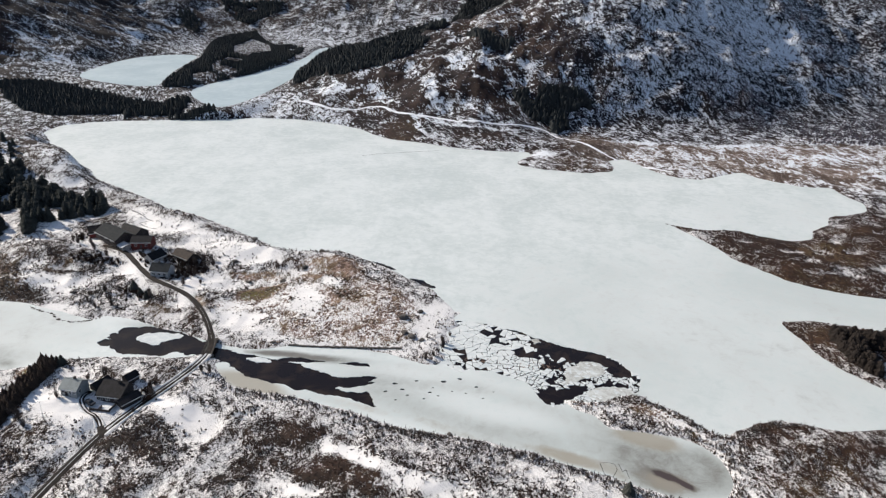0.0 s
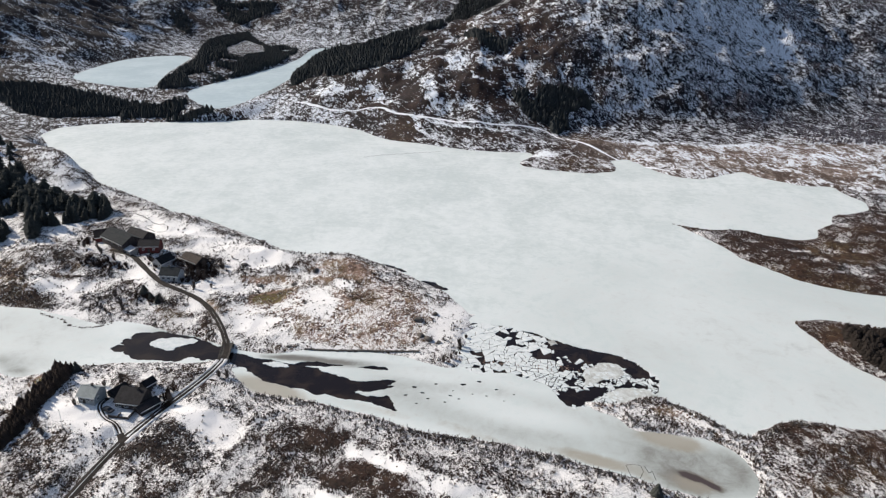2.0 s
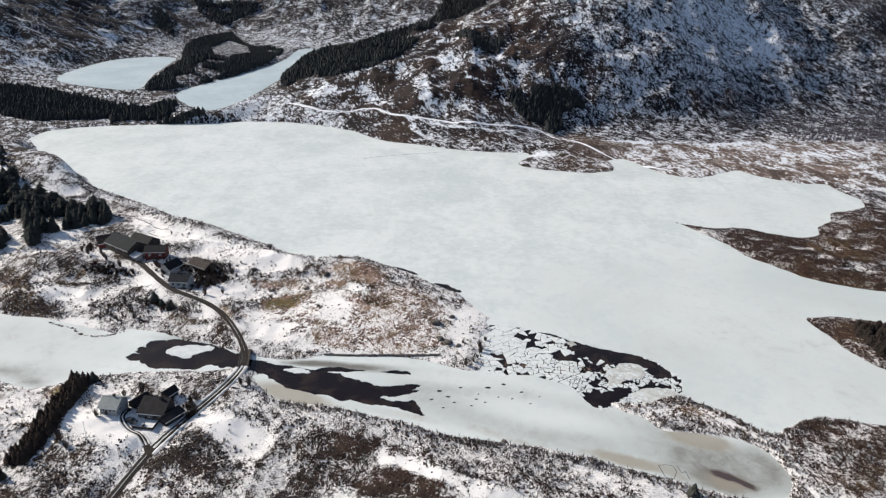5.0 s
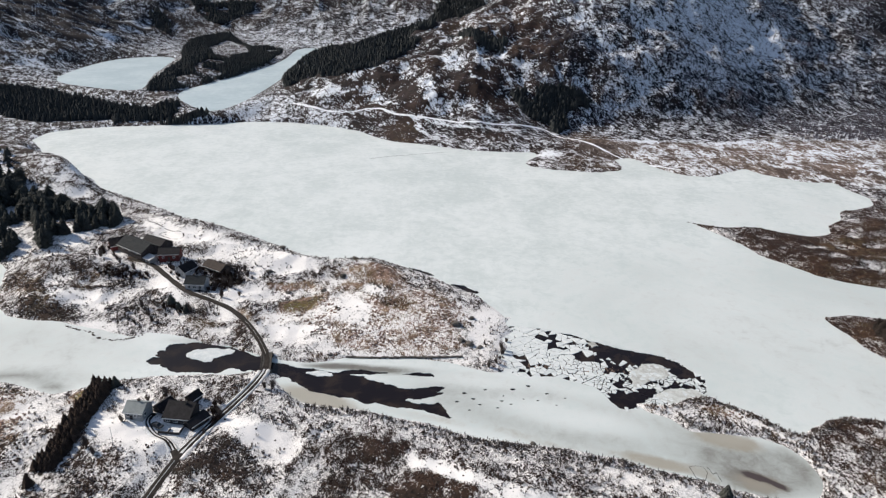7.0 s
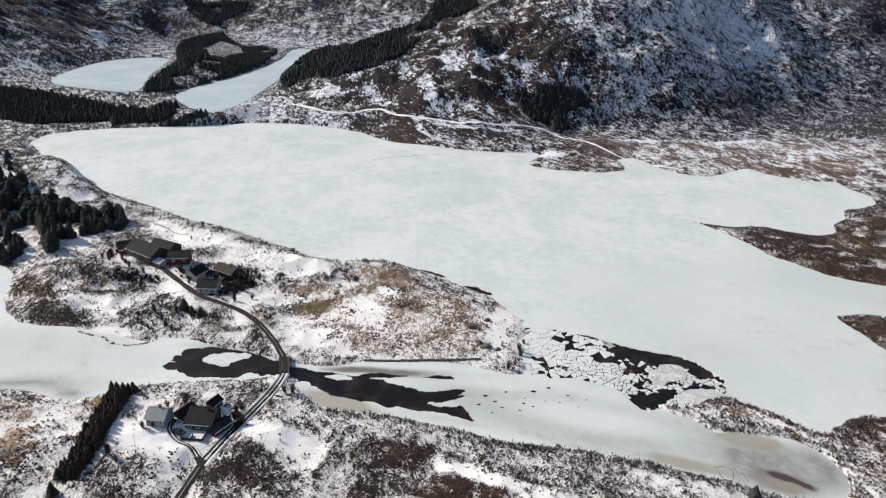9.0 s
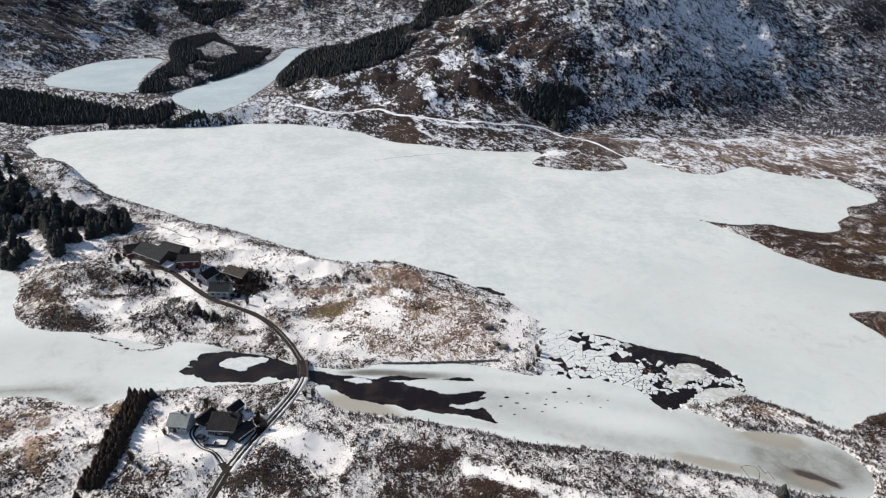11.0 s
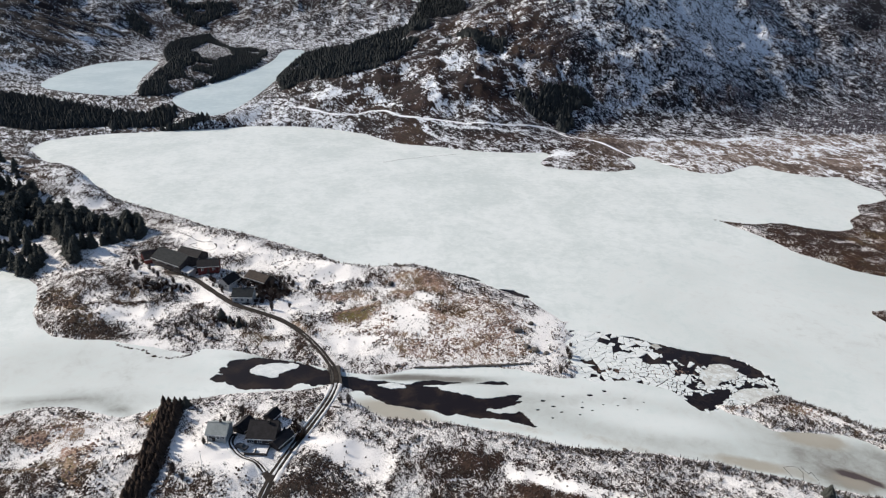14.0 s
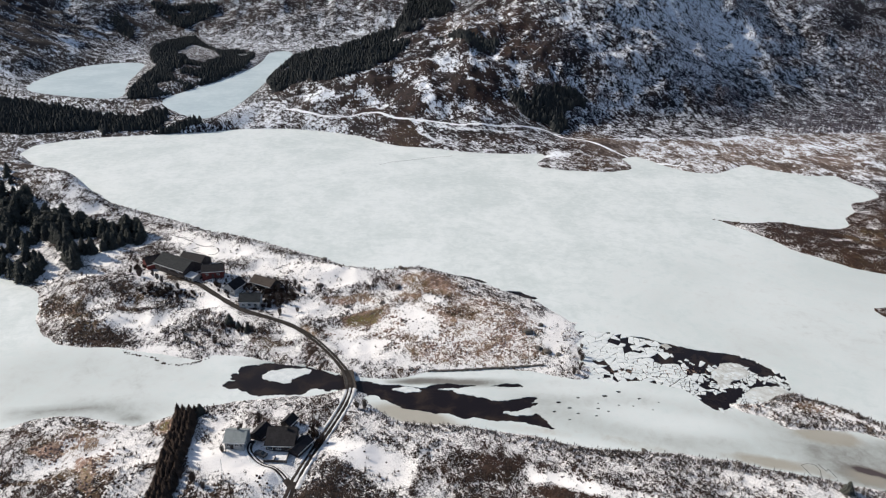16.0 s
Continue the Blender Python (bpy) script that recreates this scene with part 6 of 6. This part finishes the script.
SLUSH_PLATES = [[(53, 225), (60, 228), (65, 227), (67, 222), (62, 216.5), (54, 213.6), (48, 211.6), (50, 218.5)], [(55, 207.5), (63, 211), (73, 209.6), (72, 203.7), (62.6, 198.6), (58.4, 202)], [(39.5, 243.4), (43, 244.6), (44, 241.7), (40.5, 240)]]
for plate in SLUSH_PLATES:
    floe(np.mean(plate, 0), ragged(plate, 5, 2.6, 0.5), 0.0, "flat plate of grey-brown slush ice among broken floes", "slush plates in the lead", mat=SLUSH)
c = np.mean(POND_FLOE, 0)
floe(c, ragged(POND_FLOE, 4, 2.0, 0.4), 0.0, "large flat ice plate in the pond's dark water", "pond floes")
c = np.mean(CHANNEL_FLOE, 0)
floe(c, ragged(CHANNEL_FLOE, 3, 1.2, 0.4), 0.0, "flat ice plate in the dark channel below the bridge", "pond floes")


# ---------------------------------------------------------------- stones
def stone_mesh(name, seed):
    bm = bmesh.new()
    bmesh.ops.create_icosphere(bm, subdivisions=2, radius=1.0)
    for v in bm.verts:
        q = v.co * 1.3 + Vector((seed * 7.1, 0, 0))
        v.co *= 1 + 0.4 * noise.noise(q) + 0.15 * noise.noise(q * 2.7)
        v.co.z *= 0.62
    me = bpy.data.meshes.new(name)
    bm.to_mesh(me)
    bm.free()
    me.materials.append(STONE)
    return me


STONES = [stone_mesh("boulder", k) for k in range(4)]
BOULDERS = [(-13, 256, 1.9), (-6, 262, 1.2), (-9, 242, 1.6), (-5, 240, 1.1), (-12, 244, 1.3), (-100, 310, 1.4), (-64, 303, 1.5), (-88, 289, 1.2), (-72, 290, 1.3), (6, 181.5, 0.9), (-228, 305, 0.8), (-60, 330, 1.6), (-99, 343, 1.5), (-155, 383, 1.3)]
for k, (x, y, s) in enumerate(BOULDERS):
    ob = new("boulder", STONES[k % 4])
    ob.location, ob.rotation_euler = (x, y, height_at(x, y) + 0.15 * s), (0, 0, k * 1.3)
    ob.scale = (s * 1.2, s, s)
    tagged(ob, "dark lichened boulder on snowy grass", "boulder", "boulders on the shore meadow")
wall = new("stone_wall")
wall.location = (-42, 233, 0)
tagged(wall, "long low dry stone bank along the frozen shore", "stone wall")
WALL_LINE = [(-72, 236.5), (-60, 235), (-47, 234.2), (-31, 234), (-16, 233)]
wl = np.array(WALL_LINE, float)
for k, x in enumerate(np.arange(-72, -13, 0.6)):
    if x < -58 and fbm(np.array([x]), np.array([9.0]), 6, 2)[0] > 0.05:
        continue
    y = np.interp(x, wl[:, 0], wl[:, 1]) + RNG.uniform(-0.2, 0.2)
    ob = new("stone", STONES[k % 4])
    ob.parent = wall
    s = RNG.uniform(0.4, 0.62)
    ob.location = (x + 42, y - 233, max(height_at(x, y), 0.0) + 0.22)
    ob.rotation_euler = (0, 0, RNG.uniform(0, 6.28))
    ob.scale = (s * 1.2, s, s * 1.1)

# thin cracks in the wet ice, and twigs frozen in along the pond
for crack in CRACKS:
    line = np.array(crack)
    v, f = [], []
    for k, (a, b) in enumerate(zip(line[:-1], line[1:])):
        w = (b - a) / np.hypot(*(b - a))
        o = np.array((-w[1], w[0])) * (0.07 if a[1] < 200 else 0.14)
        n = len(v)
        v += [(*(a - o), 0.012), (*(b - o), 0.012), (*(b + o), 0.03), (*(a + o), 0.03), (*(a - o), -0.05), (*(b - o), -0.05)]
        f += [(n, n + 1, n + 2, n + 3), (n, n + 4, n + 5, n + 1)]
    tagged(link_mesh("ice_crack", v, f, WATER), "thin dark crack in the wet grey ice", "crack")
LEAD_REEDS = np.array([(10, 227.4), (18.8, 227.5), (24.8, 225.5), (28.2, 223.0), (38, 224.5), (46, 224), (51, 222)])
along = RNG.uniform(10, 51, 150)
p = np.c_[along, np.interp(along, LEAD_REEDS[:, 0], LEAD_REEDS[:, 1]) + RNG.normal(0, 1.3, 150), np.full(150, -0.1)]
scatter("lead_reeds", TUFTS, p, RNG.uniform(0.15, 0.4, 150), STRAW, "brown flattened reeds between the floes", "reeds", 0.5)
REED_LINE = [(-177, 264), (-170, 260.5), (-163, 257.5), (-158, 253), (-152, 251), (-146, 252), (-141, 255)]
rl = np.array(REED_LINE, float)
along = RNG.uniform(-177, -141, 70)
p = np.c_[along, np.interp(along, rl[:, 0], rl[:, 1]) - 1.5 + RNG.uniform(-0.6, 0.6, 70), np.full(70, 0.02)]
scatter("pond_sedge", MOUNDS, p, RNG.uniform(0.2, 0.5, 70), HEATH, "dark sedge tufts frozen into the pond's edge", "sedge", 0.8)


def flagpole(x, y):
    root = new("flagpole")
    root.location = (x, y, height_at(x, y) - 0.05)
    tagged(root, "slim white flagpole without a flag on the snowy lawn", "flagpole")
    bm = bmesh.new()
    bmesh.ops.create_cone(bm, cap_ends=True, segments=8, radius1=0.09, radius2=0.05, depth=7.0, matrix=Matrix.Translation((0, 0, 3.5)))
    part("pole", bm, TRIM, root)
    bm = bmesh.new()
    bmesh.ops.create_icosphere(bm, subdivisions=2, radius=0.14, matrix=Matrix.Translation((0, 0, 7.1)))
    part("knob", bm, CONCRETE, root)


flagpole(-125.1, 180.3)
